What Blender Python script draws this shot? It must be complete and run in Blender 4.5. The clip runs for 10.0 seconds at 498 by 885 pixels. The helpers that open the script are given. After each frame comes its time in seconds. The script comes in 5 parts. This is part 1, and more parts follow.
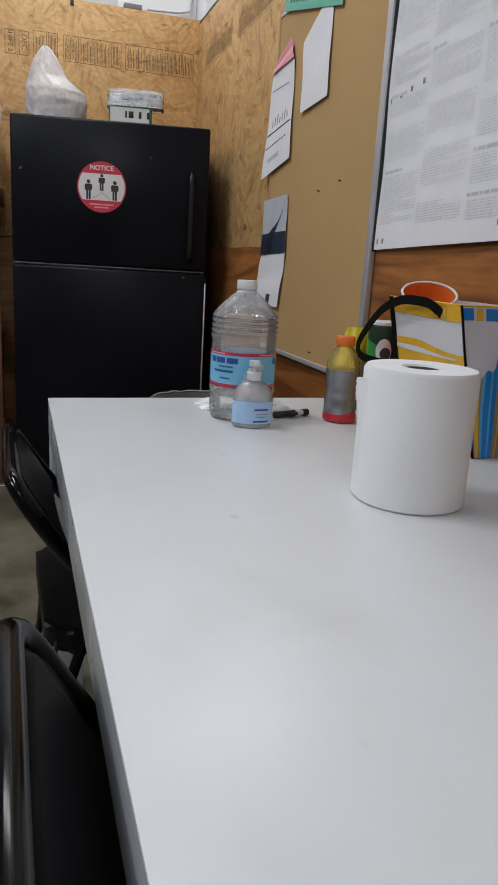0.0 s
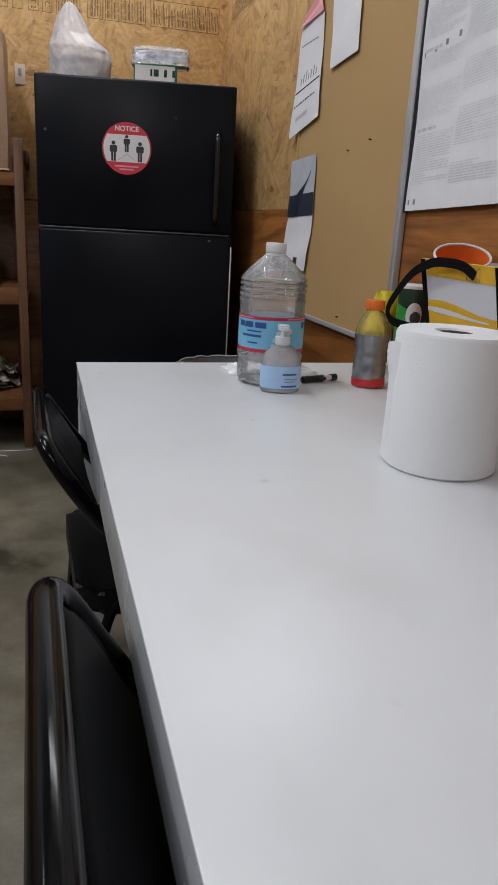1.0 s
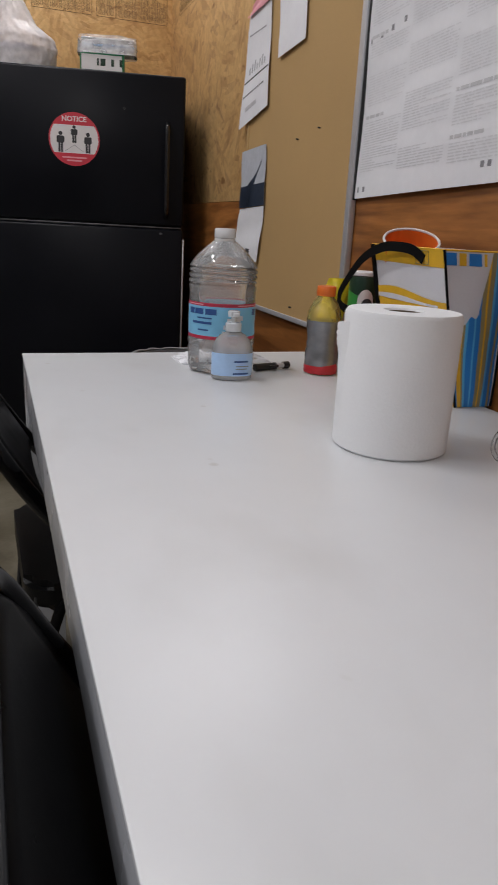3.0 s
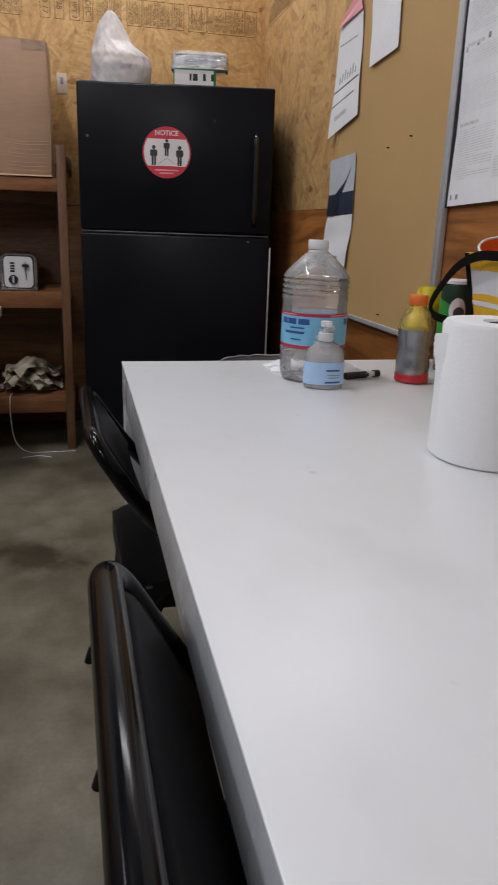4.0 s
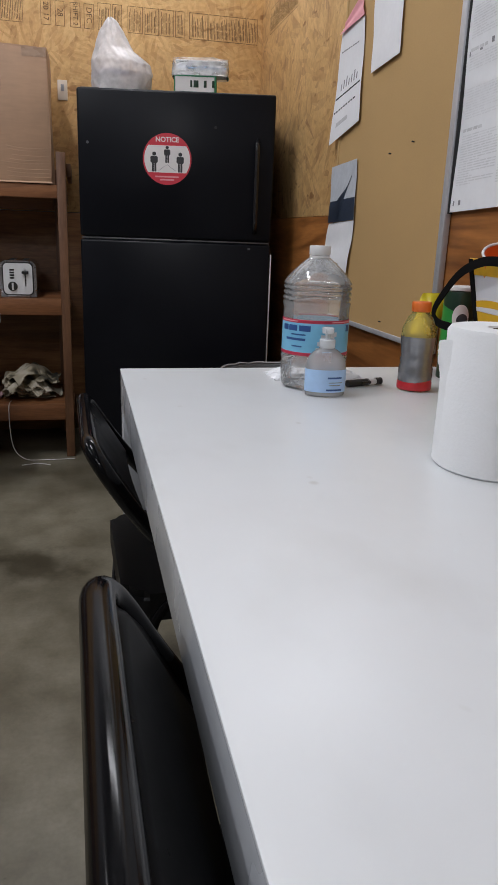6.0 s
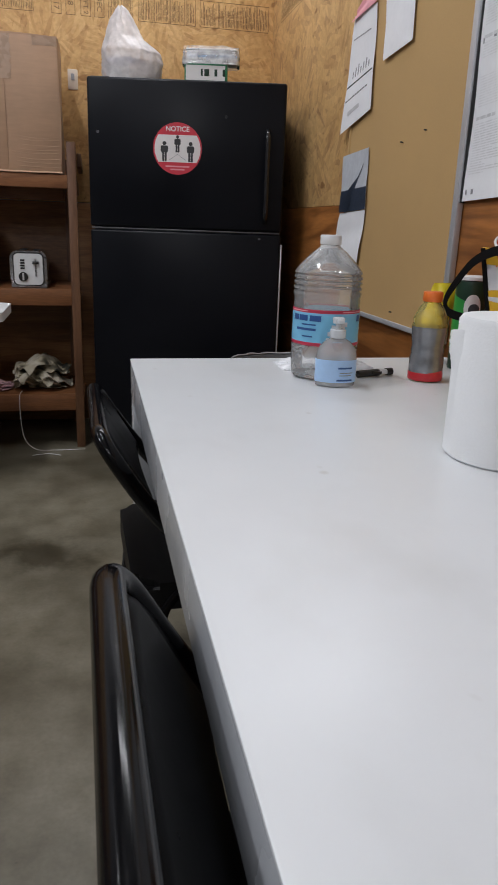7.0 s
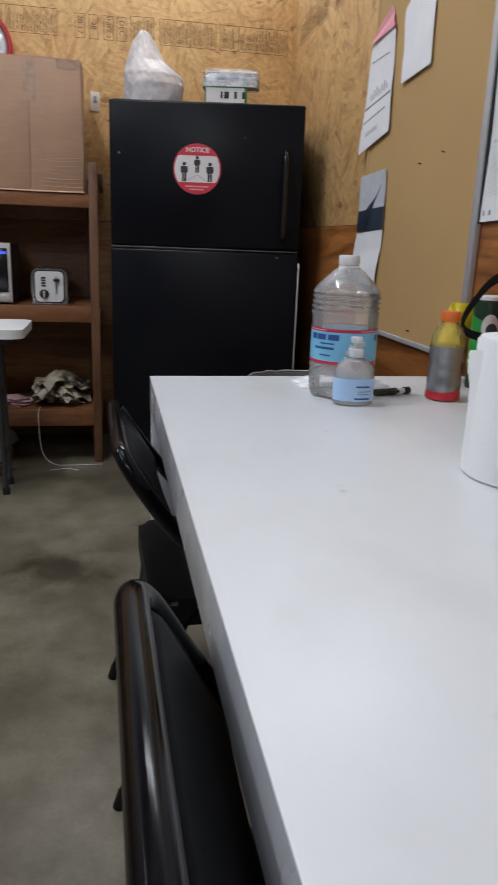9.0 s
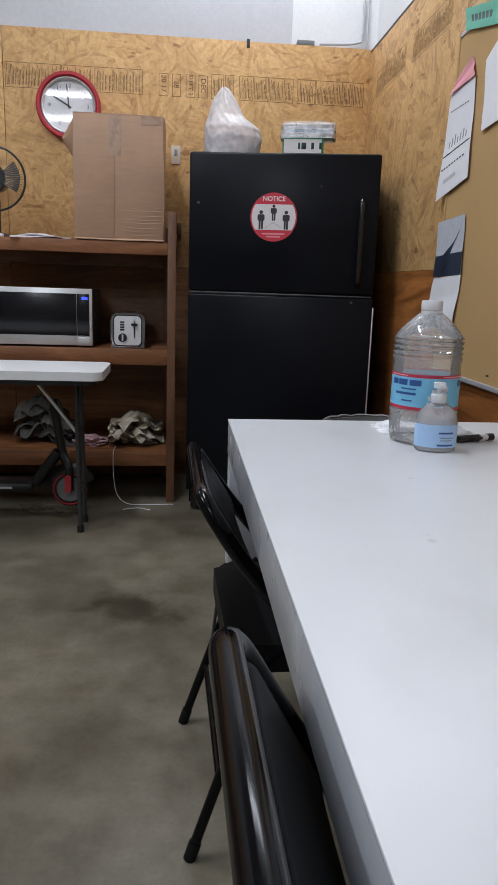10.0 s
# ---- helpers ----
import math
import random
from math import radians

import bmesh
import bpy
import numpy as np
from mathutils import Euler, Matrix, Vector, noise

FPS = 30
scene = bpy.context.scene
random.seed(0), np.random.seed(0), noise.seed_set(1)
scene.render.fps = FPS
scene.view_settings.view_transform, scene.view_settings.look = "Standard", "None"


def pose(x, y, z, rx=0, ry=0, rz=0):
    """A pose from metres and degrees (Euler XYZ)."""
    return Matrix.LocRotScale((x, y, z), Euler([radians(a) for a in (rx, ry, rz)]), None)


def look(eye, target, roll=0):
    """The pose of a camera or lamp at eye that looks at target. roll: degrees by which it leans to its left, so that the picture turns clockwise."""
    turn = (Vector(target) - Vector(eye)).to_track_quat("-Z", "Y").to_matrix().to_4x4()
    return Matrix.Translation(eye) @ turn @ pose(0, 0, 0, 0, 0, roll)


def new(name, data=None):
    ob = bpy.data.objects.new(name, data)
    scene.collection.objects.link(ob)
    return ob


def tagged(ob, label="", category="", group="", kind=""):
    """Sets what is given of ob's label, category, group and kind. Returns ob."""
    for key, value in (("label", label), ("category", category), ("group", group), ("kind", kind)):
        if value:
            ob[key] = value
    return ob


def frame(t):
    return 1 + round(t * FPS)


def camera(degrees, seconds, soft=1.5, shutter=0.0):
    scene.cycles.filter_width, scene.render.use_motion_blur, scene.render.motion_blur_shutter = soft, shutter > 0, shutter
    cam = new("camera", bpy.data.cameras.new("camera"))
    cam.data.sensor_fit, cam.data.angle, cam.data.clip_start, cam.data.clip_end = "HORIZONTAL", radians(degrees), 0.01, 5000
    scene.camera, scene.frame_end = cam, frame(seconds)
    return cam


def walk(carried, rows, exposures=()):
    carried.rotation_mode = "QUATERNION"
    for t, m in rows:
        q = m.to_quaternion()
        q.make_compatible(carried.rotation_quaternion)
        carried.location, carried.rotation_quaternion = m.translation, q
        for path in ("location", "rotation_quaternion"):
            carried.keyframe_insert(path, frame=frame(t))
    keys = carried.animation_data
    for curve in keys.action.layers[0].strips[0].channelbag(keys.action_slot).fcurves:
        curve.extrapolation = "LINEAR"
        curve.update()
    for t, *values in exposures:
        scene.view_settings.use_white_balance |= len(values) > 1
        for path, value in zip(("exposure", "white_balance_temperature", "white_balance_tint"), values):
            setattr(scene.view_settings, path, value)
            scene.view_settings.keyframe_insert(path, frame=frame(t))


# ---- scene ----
cam = camera(38.9, 10.0, shutter=0.5)
PATH = [
    (0, (-0.042, 0.173, 1.098), (0.568, 2.014, 0.607), 3.5),
    (0.5, (-0.048, 0.164, 1.11), (0.596, 1.983, 0.586), 4.6),
    (1, (-0.052, 0.176, 1.095), (0.493, 2.008, 0.508), 3.3),
    (1.5, (-0.05, 0.184, 1.086), (0.507, 2.012, 0.498), 2.9),
    (2, (-0.04, 0.19, 1.079), (0.586, 1.982, 0.45), 1.9),
    (2.2, (-0.029, 0.18, 1.077), (0.696, 1.95, 0.492), 2.5),
    (3.3, (-0.036, 0.187, 1.066), (0.573, 2.002, 0.488), 3.5),
    (3.5, (-0.048, 0.18, 1.076), (0.528, 2.008, 0.506), 3.5),
    (4, (-0.071, 0.165, 1.083), (0.375, 2.026, 0.5), 2.1),
    (4.5, (-0.067, 0.193, 1.08), (0.325, 2.07, 0.51), 1.6),
    (5, (-0.059, 0.184, 1.076), (0.378, 2.047, 0.495), 1.0),
    (5.5, (-0.066, 0.186, 1.077), (0.382, 2.055, 0.523), 2.0),
    (6.8, (-0.058, 0.194, 1.078), (0.38, 2.055, 0.493), 2.3),
    (7, (-0.064, 0.19, 1.075), (0.353, 2.056, 0.488), 2.1),
    (7.5, (-0.067, 0.188, 1.077), (0.329, 2.064, 0.507), 2.0),
    (8, (-0.063, 0.182, 1.08), (0.367, 2.055, 0.528), 2.2),
    (8.5, (-0.068, 0.18, 1.08), (0.352, 2.057, 0.532), 2.2),
    (9, (-0.073, 0.181, 1.081), (0.304, 2.068, 0.536), 2.2),
    (9.5, (-0.094, 0.181, 1.085), (0.105, 2.118, 0.631), 1.5),
    (10, (-0.102, 0.19, 1.083), (0.094, 2.132, 0.647), 1.9),
]
walk(cam, [(t, look(eye, target, roll)) for t, eye, target, roll in PATH],
     [(0, -0.03, 6480, 9), (1.5, -0.05, 6620, 11), (3.5, -0.1, 6820, 13), (4.5, 0.1, 6550, 12), (8.5, 0.09, 6480, 10), (9.5, 0.17, 6250, 10), (10, 0.16, 6200, 10)])

# ---- light ----
world = bpy.data.worlds.new("world")
scene.world = world
world.use_nodes = True
world.node_tree.nodes["Background"].inputs[0].default_value = (0.75, 0.85, 1.0, 1)
world.node_tree.nodes["Background"].inputs[1].default_value = 0.3


def tube_light(x, y, z, length, watts, turn=0):
    la = bpy.data.lights.new("tube_lamp", "AREA")
    la.shape, la.size, la.size_y, la.energy, la.color = "RECTANGLE", length, 0.14, watts, (0.905, 0.935, 1.0)
    ob = new("tube_lamp", la)
    ob.matrix_world = pose(x, y, z, 0, 0, turn)
    return ob


# first two follow the clock's glare; the others are unseen, added for fill
LAMPS = [(-1.5, -1.6, 3.31, 0, 27), (-1.5, -3.0, 3.31, 0, 27), (-0.85, 1.85, 3.7, 90, 39), (-2.9, 1.0, 3.6, 90, 48), (0.25, 3.55, 3.4, 0, 16), (-2.9, 3.2, 3.7, 90, 14)]
for lx, ly, lz, lt, lw in LAMPS:
    tube_light(lx, ly, lz, 1.2, lw, lt)


# ---- materials ----
def nodes_of(name):
    m = bpy.data.materials.new(name)
    m.use_nodes = True
    nt = m.node_tree
    return m, nt, nt.nodes["Principled BSDF"]


def rgba(c):
    return (c[0], c[1], c[2], 1)


def ramp(nt, fac, stops):
    r = nt.nodes.new("ShaderNodeValToRGB")
    el = r.color_ramp.elements
    while len(el) < len(stops):
        el.new(0.5)
    for e, (p, c) in zip(el, stops):
        e.position, e.color = p, rgba(c)
    nt.links.new(fac, r.inputs[0])
    return r.outputs[0]


def noise_out(nt, vec, scale, detail=4, rough=0.55, stretch=None):
    if stretch:
        mp = nt.nodes.new("ShaderNodeMapping")
        mp.inputs["Scale"].default_value = stretch
        nt.links.new(vec, mp.inputs[0])
        vec = mp.outputs[0]
    n = nt.nodes.new("ShaderNodeTexNoise")
    n.inputs["Scale"].default_value, n.inputs["Detail"].default_value, n.inputs["Roughness"].default_value = scale, detail, rough
    nt.links.new(vec, n.inputs["Vector"])
    return n.outputs["Fac"]


def mix(nt, fac, a, b, mode="MIX"):
    m = nt.nodes.new("ShaderNodeMix")
    m.data_type, m.blend_type = "RGBA", mode
    for sock, v in ((m.inputs[0], fac), (m.inputs[6], a), (m.inputs[7], b)):
        if isinstance(v, (int, float)):
            sock.default_value = v
        elif isinstance(v, tuple):
            sock.default_value = rgba(v)
        else:
            nt.links.new(v, sock)
    return m.outputs[2]


def bump(nt, bsdf, height, strength, distance=0.002):
    b = nt.nodes.new("ShaderNodeBump")
    b.inputs["Strength"].default_value, b.inputs["Distance"].default_value = strength, distance
    nt.links.new(height, b.inputs["Height"])
    nt.links.new(b.outputs[0], bsdf.inputs["Normal"])


def coords(nt):
    return nt.nodes.new("ShaderNodeTexCoord").outputs["Object"]


def surf(name, color, rough=0.5, metal=0.0, var=0.12, big=3.0, fine=60.0, relief=0.1, stretch=None, spec=0.5, rough_var=0.08):
    """A plain material with soft stains, fine grain and a little relief."""
    m, nt, b = nodes_of(name)
    v = coords(nt)
    n1, n2 = noise_out(nt, v, big, 4), noise_out(nt, v, fine, 3, stretch=stretch)
    lo, hi = tuple(c * (1 - var) for c in color), tuple(min(1, c * (1 + var)) for c in color)
    c1 = ramp(nt, n1, [(0.3, lo), (0.7, hi)])
    c2 = ramp(nt, n2, [(0.3, (1 - var,) * 3), (0.7, (1, 1, 1))])
    nt.links.new(mix(nt, 1.0, c1, c2, "MULTIPLY"), b.inputs["Base Color"])
    rr = ramp(nt, n1, [(0.3, (max(0, rough - rough_var),) * 3), (0.7, (min(1, rough + rough_var),) * 3)])
    nt.links.new(rr, b.inputs["Roughness"])
    b.inputs["Metallic"].default_value, b.inputs["Specular IOR Level"].default_value = metal, spec
    if relief:
        bump(nt, b, n2, relief, 0.001)
    return m


def osb(name, axis, size=1.0, depth=0.0):
    """Strand board: flat flakes lying in many directions, in two layers."""
    m, nt, b = nodes_of(name)
    v = coords(nt)
    layers, heights = [], []
    for k, (cell, long, wide) in enumerate(((7.0 / size, 11.0 / size, 46.0 / size), (9.0 / size, 17.0 / size, 70.0 / size))):
        field = nt.nodes.new("ShaderNodeTexVoronoi")
        field.inputs["Scale"].default_value = cell
        wob = nt.nodes.new("ShaderNodeMapping")
        wob.inputs["Location"].default_value = (k * 3.7, k * 1.3, k * 2.1)
        nt.links.new(v, wob.inputs[0])
        nt.links.new(wob.outputs[0], field.inputs["Vector"])
        turn = nt.nodes.new("ShaderNodeVectorRotate")
        turn.rotation_type = "X_AXIS" if axis == "x" else "Y_AXIS"
        ang = nt.nodes.new("ShaderNodeMath")
        ang.operation = "MULTIPLY"
        ang.inputs[1].default_value = 6.28
        sep = nt.nodes.new("ShaderNodeSeparateColor")
        nt.links.new(field.outputs["Color"], sep.inputs[0])
        nt.links.new(sep.outputs[0], ang.inputs[0])
        nt.links.new(ang.outputs[0], turn.inputs["Angle"])
        nt.links.new(wob.outputs[0], turn.inputs["Vector"])
        mp = nt.nodes.new("ShaderNodeMapping")
        mp.inputs["Scale"].default_value = (1, long, wide) if axis == "x" else (long, 1, wide)
        nt.links.new(turn.outputs[0], mp.inputs[0])
        vo = nt.nodes.new("ShaderNodeTexVoronoi")
        vo.inputs["Scale"].default_value = 1.0
        nt.links.new(mp.outputs[0], vo.inputs["Vector"])
        s2 = nt.nodes.new("ShaderNodeSeparateColor")
        nt.links.new(vo.outputs["Color"], s2.inputs[0])
        layers.append(s2.outputs[0])
        heights.append(s2.outputs[1])
    big = noise_out(nt, v, 2.2, 3)
    grain = noise_out(nt, v, 55.0, 4)
    c1 = ramp(nt, layers[0], [(0.0, (0.36 - depth, 0.19 - 0.6 * depth, 0.065)), (0.1, (0.56 - depth, 0.325 - 0.6 * depth, 0.125)), (0.55, (0.65, 0.398, 0.165)), (1.0, (0.745, 0.492, 0.235))])
    c2 = ramp(nt, layers[1], [(0.0, (0.46 - depth, 0.25 - 0.6 * depth, 0.085)), (0.3, (0.63, 0.376, 0.143)), (1.0, (0.75, 0.478, 0.2))])
    c = mix(nt, 0.62, c1, c2)
    stain = ramp(nt, big, [(0.3, (0.84, 0.8, 0.74)), (0.65, (1, 1, 1))])
    c = mix(nt, 1.0, c, stain, "MULTIPLY")
    knots = ramp(nt, noise_out(nt, v, 9.0, 2, stretch=(1, 1, 2.2)), [(0.27, (0.42, 0.3, 0.2)), (0.33, (1, 1, 1))])
    c = mix(nt, 0.8, c, knots, "MULTIPLY")
    c = mix(nt, 1.0, c, ramp(nt, grain, [(0.3, (0.84, 0.82, 0.8)), (0.6, (1, 1, 1))]), "MULTIPLY")
    nt.links.new(c, b.inputs["Base Color"])
    b.inputs["Roughness"].default_value = 0.62
    bump(nt, b, heights[0], 0.25, 0.002)
    return m


def wood(name, dark, light, along="y", scale=1.0, rough=0.55, swirl=4.0):
    """Grain lines that run along one axis, with wandering figure."""
    m, nt, b = nodes_of(name)
    v = coords(nt)
    st = {"x": (0.12, 1, 1), "y": (1, 0.12, 1), "z": (1, 1, 0.12)}[along]
    mp = nt.nodes.new("ShaderNodeMapping")
    mp.inputs["Scale"].default_value = tuple(a * scale for a in st)
    nt.links.new(v, mp.inputs[0])
    w = nt.nodes.new("ShaderNodeTexNoise")
    w.inputs["Scale"].default_value, w.inputs["Detail"].default_value, w.inputs["Distortion"].default_value = 9.0, 5, swirl
    nt.links.new(mp.outputs[0], w.inputs["Vector"])
    fine = noise_out(nt, mp.outputs[0], 120, 3)
    c = ramp(nt, w.outputs["Fac"], [(0.25, dark), (0.5, tuple((a + c2) / 2 for a, c2 in zip(dark, light))), (0.75, light)])
    c = mix(nt, 1.0, c, ramp(nt, fine, [(0.3, (0.75, 0.72, 0.7)), (0.65, (1, 1, 1))]), "MULTIPLY")
    c = mix(nt, 1.0, c, ramp(nt, noise_out(nt, v, 3.0, 3), [(0.3, (0.75, 0.72, 0.68)), (0.7, (1, 1, 1))]), "MULTIPLY")
    nt.links.new(c, b.inputs["Base Color"])
    b.inputs["Roughness"].default_value = rough
    bump(nt, b, fine, 0.15, 0.001)
    return m


def concrete(name):
    m, nt, b = nodes_of(name)
    v = coords(nt)
    n1, n2, n3 = noise_out(nt, v, 1.3, 3, 0.5), noise_out(nt, v, 7.5, 6, 0.65), noise_out(nt, v, 90.0, 3)
    c = ramp(nt, n1, [(0.34, (0.115, 0.102, 0.072)), (0.66, (0.265, 0.239, 0.178))])
    c = mix(nt, 1.0, c, ramp(nt, n2, [(0.32, (0.6, 0.575, 0.52)), (0.66, (1.0, 1.0, 1.0))]), "MULTIPLY")
    c = mix(nt, 1.0, c, ramp(nt, n3, [(0.3, (0.88,) * 3), (0.65, (1, 1, 1))]), "MULTIPLY")
    specks = ramp(nt, noise_out(nt, v, 60.0, 1, 0.3), [(0.1, (0.5, 0.48, 0.45)), (0.2, (1, 1, 1))])
    c = mix(nt, 0.8, c, specks, "MULTIPLY")
    # one broad damp stain with a ragged border
    place = nt.nodes.new("ShaderNodeMapping")
    place.inputs["Location"].default_value, place.inputs["Scale"].default_value = (0.25 / 0.36, -2.42 / 0.3, 0), (1 / 0.36, 1 / 0.3, 1)
    nt.links.new(v, place.inputs[0])
    dist = nt.nodes.new("ShaderNodeVectorMath")
    dist.operation = "LENGTH"
    nt.links.new(place.outputs[0], dist.inputs[0])
    ragged = nt.nodes.new("ShaderNodeMath")
    ragged.operation = "ADD"
    nt.links.new(dist.outputs["Value"], ragged.inputs[0])
    nt.links.new(n2, ragged.inputs[1])
    c = mix(nt, 1.0, c, ramp(nt, ragged.outputs[0], [(0.7, (0.5, 0.48, 0.45)), (1.0, (1, 1, 1))]), "MULTIPLY")
    nt.links.new(c, b.inputs["Base Color"])
    nt.links.new(ramp(nt, n1, [(0.2, (0.24,) * 3), (0.8, (0.36,) * 3)]), b.inputs["Roughness"])
    bump(nt, b, n3, 0.12, 0.001)
    return m


def clear(name, tint, gloss=0.06, haze=0.04, hazecolor=(0.9, 0.9, 0.9), wavy=0.5):
    """Thin clear plastic: see-through film with a sharp sheen and a little haze."""
    m, nt, b = nodes_of(name)
    nt.nodes.remove(b)
    out = [n for n in nt.nodes if n.type == "OUTPUT_MATERIAL"][0]
    tr, gl, df = nt.nodes.new("ShaderNodeBsdfTransparent"), nt.nodes.new("ShaderNodeBsdfGlossy"), nt.nodes.new("ShaderNodeBsdfDiffuse")
    tr.inputs[0].default_value, gl.inputs["Roughness"].default_value, df.inputs[0].default_value = rgba(tint), gloss, rgba(hazecolor)
    fr = nt.nodes.new("ShaderNodeFresnel")
    fr.inputs[0].default_value = 1.45
    hz = ramp(nt, noise_out(nt, coords(nt), 14, 2), [(0.3, (haze * 0.85,) * 3), (0.7, (haze * 1.15,) * 3)])
    bp = nt.nodes.new("ShaderNodeBump")
    bp.inputs["Strength"].default_value, bp.inputs["Distance"].default_value = wavy, 0.004
    nt.links.new(noise_out(nt, coords(nt), 38, 2), bp.inputs["Height"])
    nt.links.new(bp.outputs[0], gl.inputs["Normal"])
    m1, m2 = nt.nodes.new("ShaderNodeMixShader"), nt.nodes.new("ShaderNodeMixShader")
    nt.links.new(hz, m1.inputs[0])
    nt.links.new(tr.outputs[0], m1.inputs[1])
    nt.links.new(df.outputs[0], m1.inputs[2])
    nt.links.new(fr.outputs[0], m2.inputs[0])
    nt.links.new(m1.outputs[0], m2.inputs[1])
    nt.links.new(gl.outputs[0], m2.inputs[2])
    nt.links.new(m2.outputs[0], out.inputs[0])
    return m


def laminate(name):
    """White worktop with faint smears and a few small spots."""
    m, nt, b = nodes_of(name)
    v = coords(nt)
    base = ramp(nt, noise_out(nt, v, 3.0, 5, 0.6), [(0.25, (0.69, 0.705, 0.72)), (0.75, (0.735, 0.755, 0.775))])
    smear = ramp(nt, noise_out(nt, v, 7.5, 3, 0.5, stretch=(1, 0.6, 1)), [(0.2, (0.93, 0.925, 0.915)), (0.45, (1, 1, 1))])
    spots = ramp(nt, noise_out(nt, v, 24.0, 1, 0.3), [(0.16, (0.83, 0.81, 0.77)), (0.22, (1, 1, 1))])
    c = mix(nt, 1.0, mix(nt, 1.0, base, smear, "MULTIPLY"), spots, "MULTIPLY")
    nt.links.new(c, b.inputs["Base Color"])
    nt.links.new(ramp(nt, noise_out(nt, v, 5.0, 4), [(0.0, (0.28,) * 3), (1.0, (0.36,) * 3)]), b.inputs["Roughness"])
    bump(nt, b, noise_out(nt, v, 350, 2), 0.04, 0.0005)
    return m


def hazy(name, color, see=0.35, gloss=0.2):
    """Milky thin plastic: part see-through, part glowing with the light behind it."""
    m, nt, b = nodes_of(name)
    nt.nodes.remove(b)
    out = [n for n in nt.nodes if n.type == "OUTPUT_MATERIAL"][0]
    tr, gl, df, tl = (nt.nodes.new("ShaderNodeBsdf" + k) for k in ("Transparent", "Glossy", "Diffuse", "Translucent"))
    for n in (df, tl):
        n.inputs[0].default_value = rgba(color)
    gl.inputs["Roughness"].default_value = gloss
    fr = nt.nodes.new("ShaderNodeFresnel")
    fr.inputs[0].default_value = 1.4
    bp = nt.nodes.new("ShaderNodeBump")
    bp.inputs["Strength"].default_value, bp.inputs["Distance"].default_value = 0.5, 0.004
    nt.links.new(noise_out(nt, coords(nt), 38, 4), bp.inputs["Height"])
    nt.links.new(bp.outputs[0], gl.inputs["Normal"])
    nt.links.new(bp.outputs[0], df.inputs["Normal"])
    ms = [nt.nodes.new("ShaderNodeMixShader") for _ in range(3)]
    ms[0].inputs[0].default_value = 0.22
    hz = ramp(nt, noise_out(nt, coords(nt), 22, 4), [(0.3, (see * 0.6,) * 3), (0.7, (min(1, see * 1.4),) * 3)])
    nt.links.new(hz, ms[1].inputs[0])
    nt.links.new(fr.outputs[0], ms[2].inputs[0])
    for a, b_, c in ((df, tl, ms[0]), (ms[0], tr, ms[1]), (ms[1], gl, ms[2])):
        nt.links.new(a.outputs[0], c.inputs[1])
        nt.links.new(b_.outputs[0], c.inputs[2])
    nt.links.new(ms[2].outputs[0], out.inputs[0])
    return m


def glow(name, color, strength):
    m, nt, b = nodes_of(name)
    b.inputs["Base Color"].default_value = rgba(color)
    b.inputs["Emission Color"].default_value = rgba(color)
    b.inputs["Emission Strength"].default_value = strength
    return m


OSB_BACK, OSB_SIDE = osb("strand_board_back", "y"), osb("strand_board_side", "x", 1.7, 0.08)
PLY = wood("plywood_side", (0.11, 0.032, 0.008), (0.6, 0.245, 0.068), "y", 0.7, 0.38, 2.6)
PLY_BACK = wood("plywood_back", (0.2, 0.082, 0.028), (0.4, 0.19, 0.07), "x", 1.0, 0.5)
SHELF_WOOD = wood("stained_pine", (0.19, 0.07, 0.026), (0.36, 0.155, 0.06), "x", 1.5, 0.5, 2.0)
POST_WOOD = wood("stained_pine_post", (0.14, 0.06, 0.028), (0.27, 0.13, 0.062), "z", 1.5, 0.5, 2.0)
CONCRETE = concrete("polished_concrete")
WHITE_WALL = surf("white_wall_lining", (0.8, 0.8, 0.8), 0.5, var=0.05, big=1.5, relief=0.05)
# the white lining again, darkened where less light reaches it
SHADED_LINING = surf("shaded_white_lining", (0.56, 0.56, 0.58), 0.55, var=0.08, big=1.2, relief=0.05)
GREY_LINING = surf("grey_ceiling_lining", (0.42, 0.42, 0.42), 0.7, var=0.08, big=1.5, relief=0.05)
LAMINATE = laminate("white_laminate")
# table sides: shade below the top is mixed into this grey
SIDE_LAM = surf("shaded_edge_laminate", (0.50, 0.515, 0.54), 0.25, var=0.06, big=4, fine=40, relief=0.03)
FRIDGE = surf("black_fridge_enamel", (0.0035, 0.0042, 0.0072), 0.36, var=0.15, big=2, fine=500, relief=0.08, spec=0.2)
DULL_WALL = surf("grey_brown_wall", (0.19, 0.175, 0.165), 0.8, var=0.15, big=1.2)
BLACK_PL = surf("black_plastic", (0.012, 0.012, 0.012), 0.4, var=0.15)
CHROME = surf("chrome", (0.62, 0.62, 0.64), 0.16, 1.0, var=0.05, relief=0)
ALU_DARK = surf("dull_dark_metal", (0.16, 0.16, 0.17), 0.35, 0.8, var=0.1)
ALU = surf("aluminium_trim", (0.6, 0.61, 0.64), 0.42, 0.45, var=0.06)
STEEL = surf("brushed_steel", (0.72, 0.72, 0.72), 0.34, 0.65, var=0.06)
BRIGHT_PANEL = surf("satin_end_panel", (0.78, 0.79, 0.8), 0.35, 0.2, var=0.04)
HANDLE_BLACK = surf("black_handle_gloss", (0.012, 0.0125, 0.015), 0.2, rough_var=0.03, spec=0.6, var=0.1, relief=0)
PANEL_BLACK = surf("black_pressed_panel", (0.003, 0.003, 0.0034), 0.3, rough_var=0.05, spec=0.03, var=0.2, big=6, fine=90, relief=0.05)
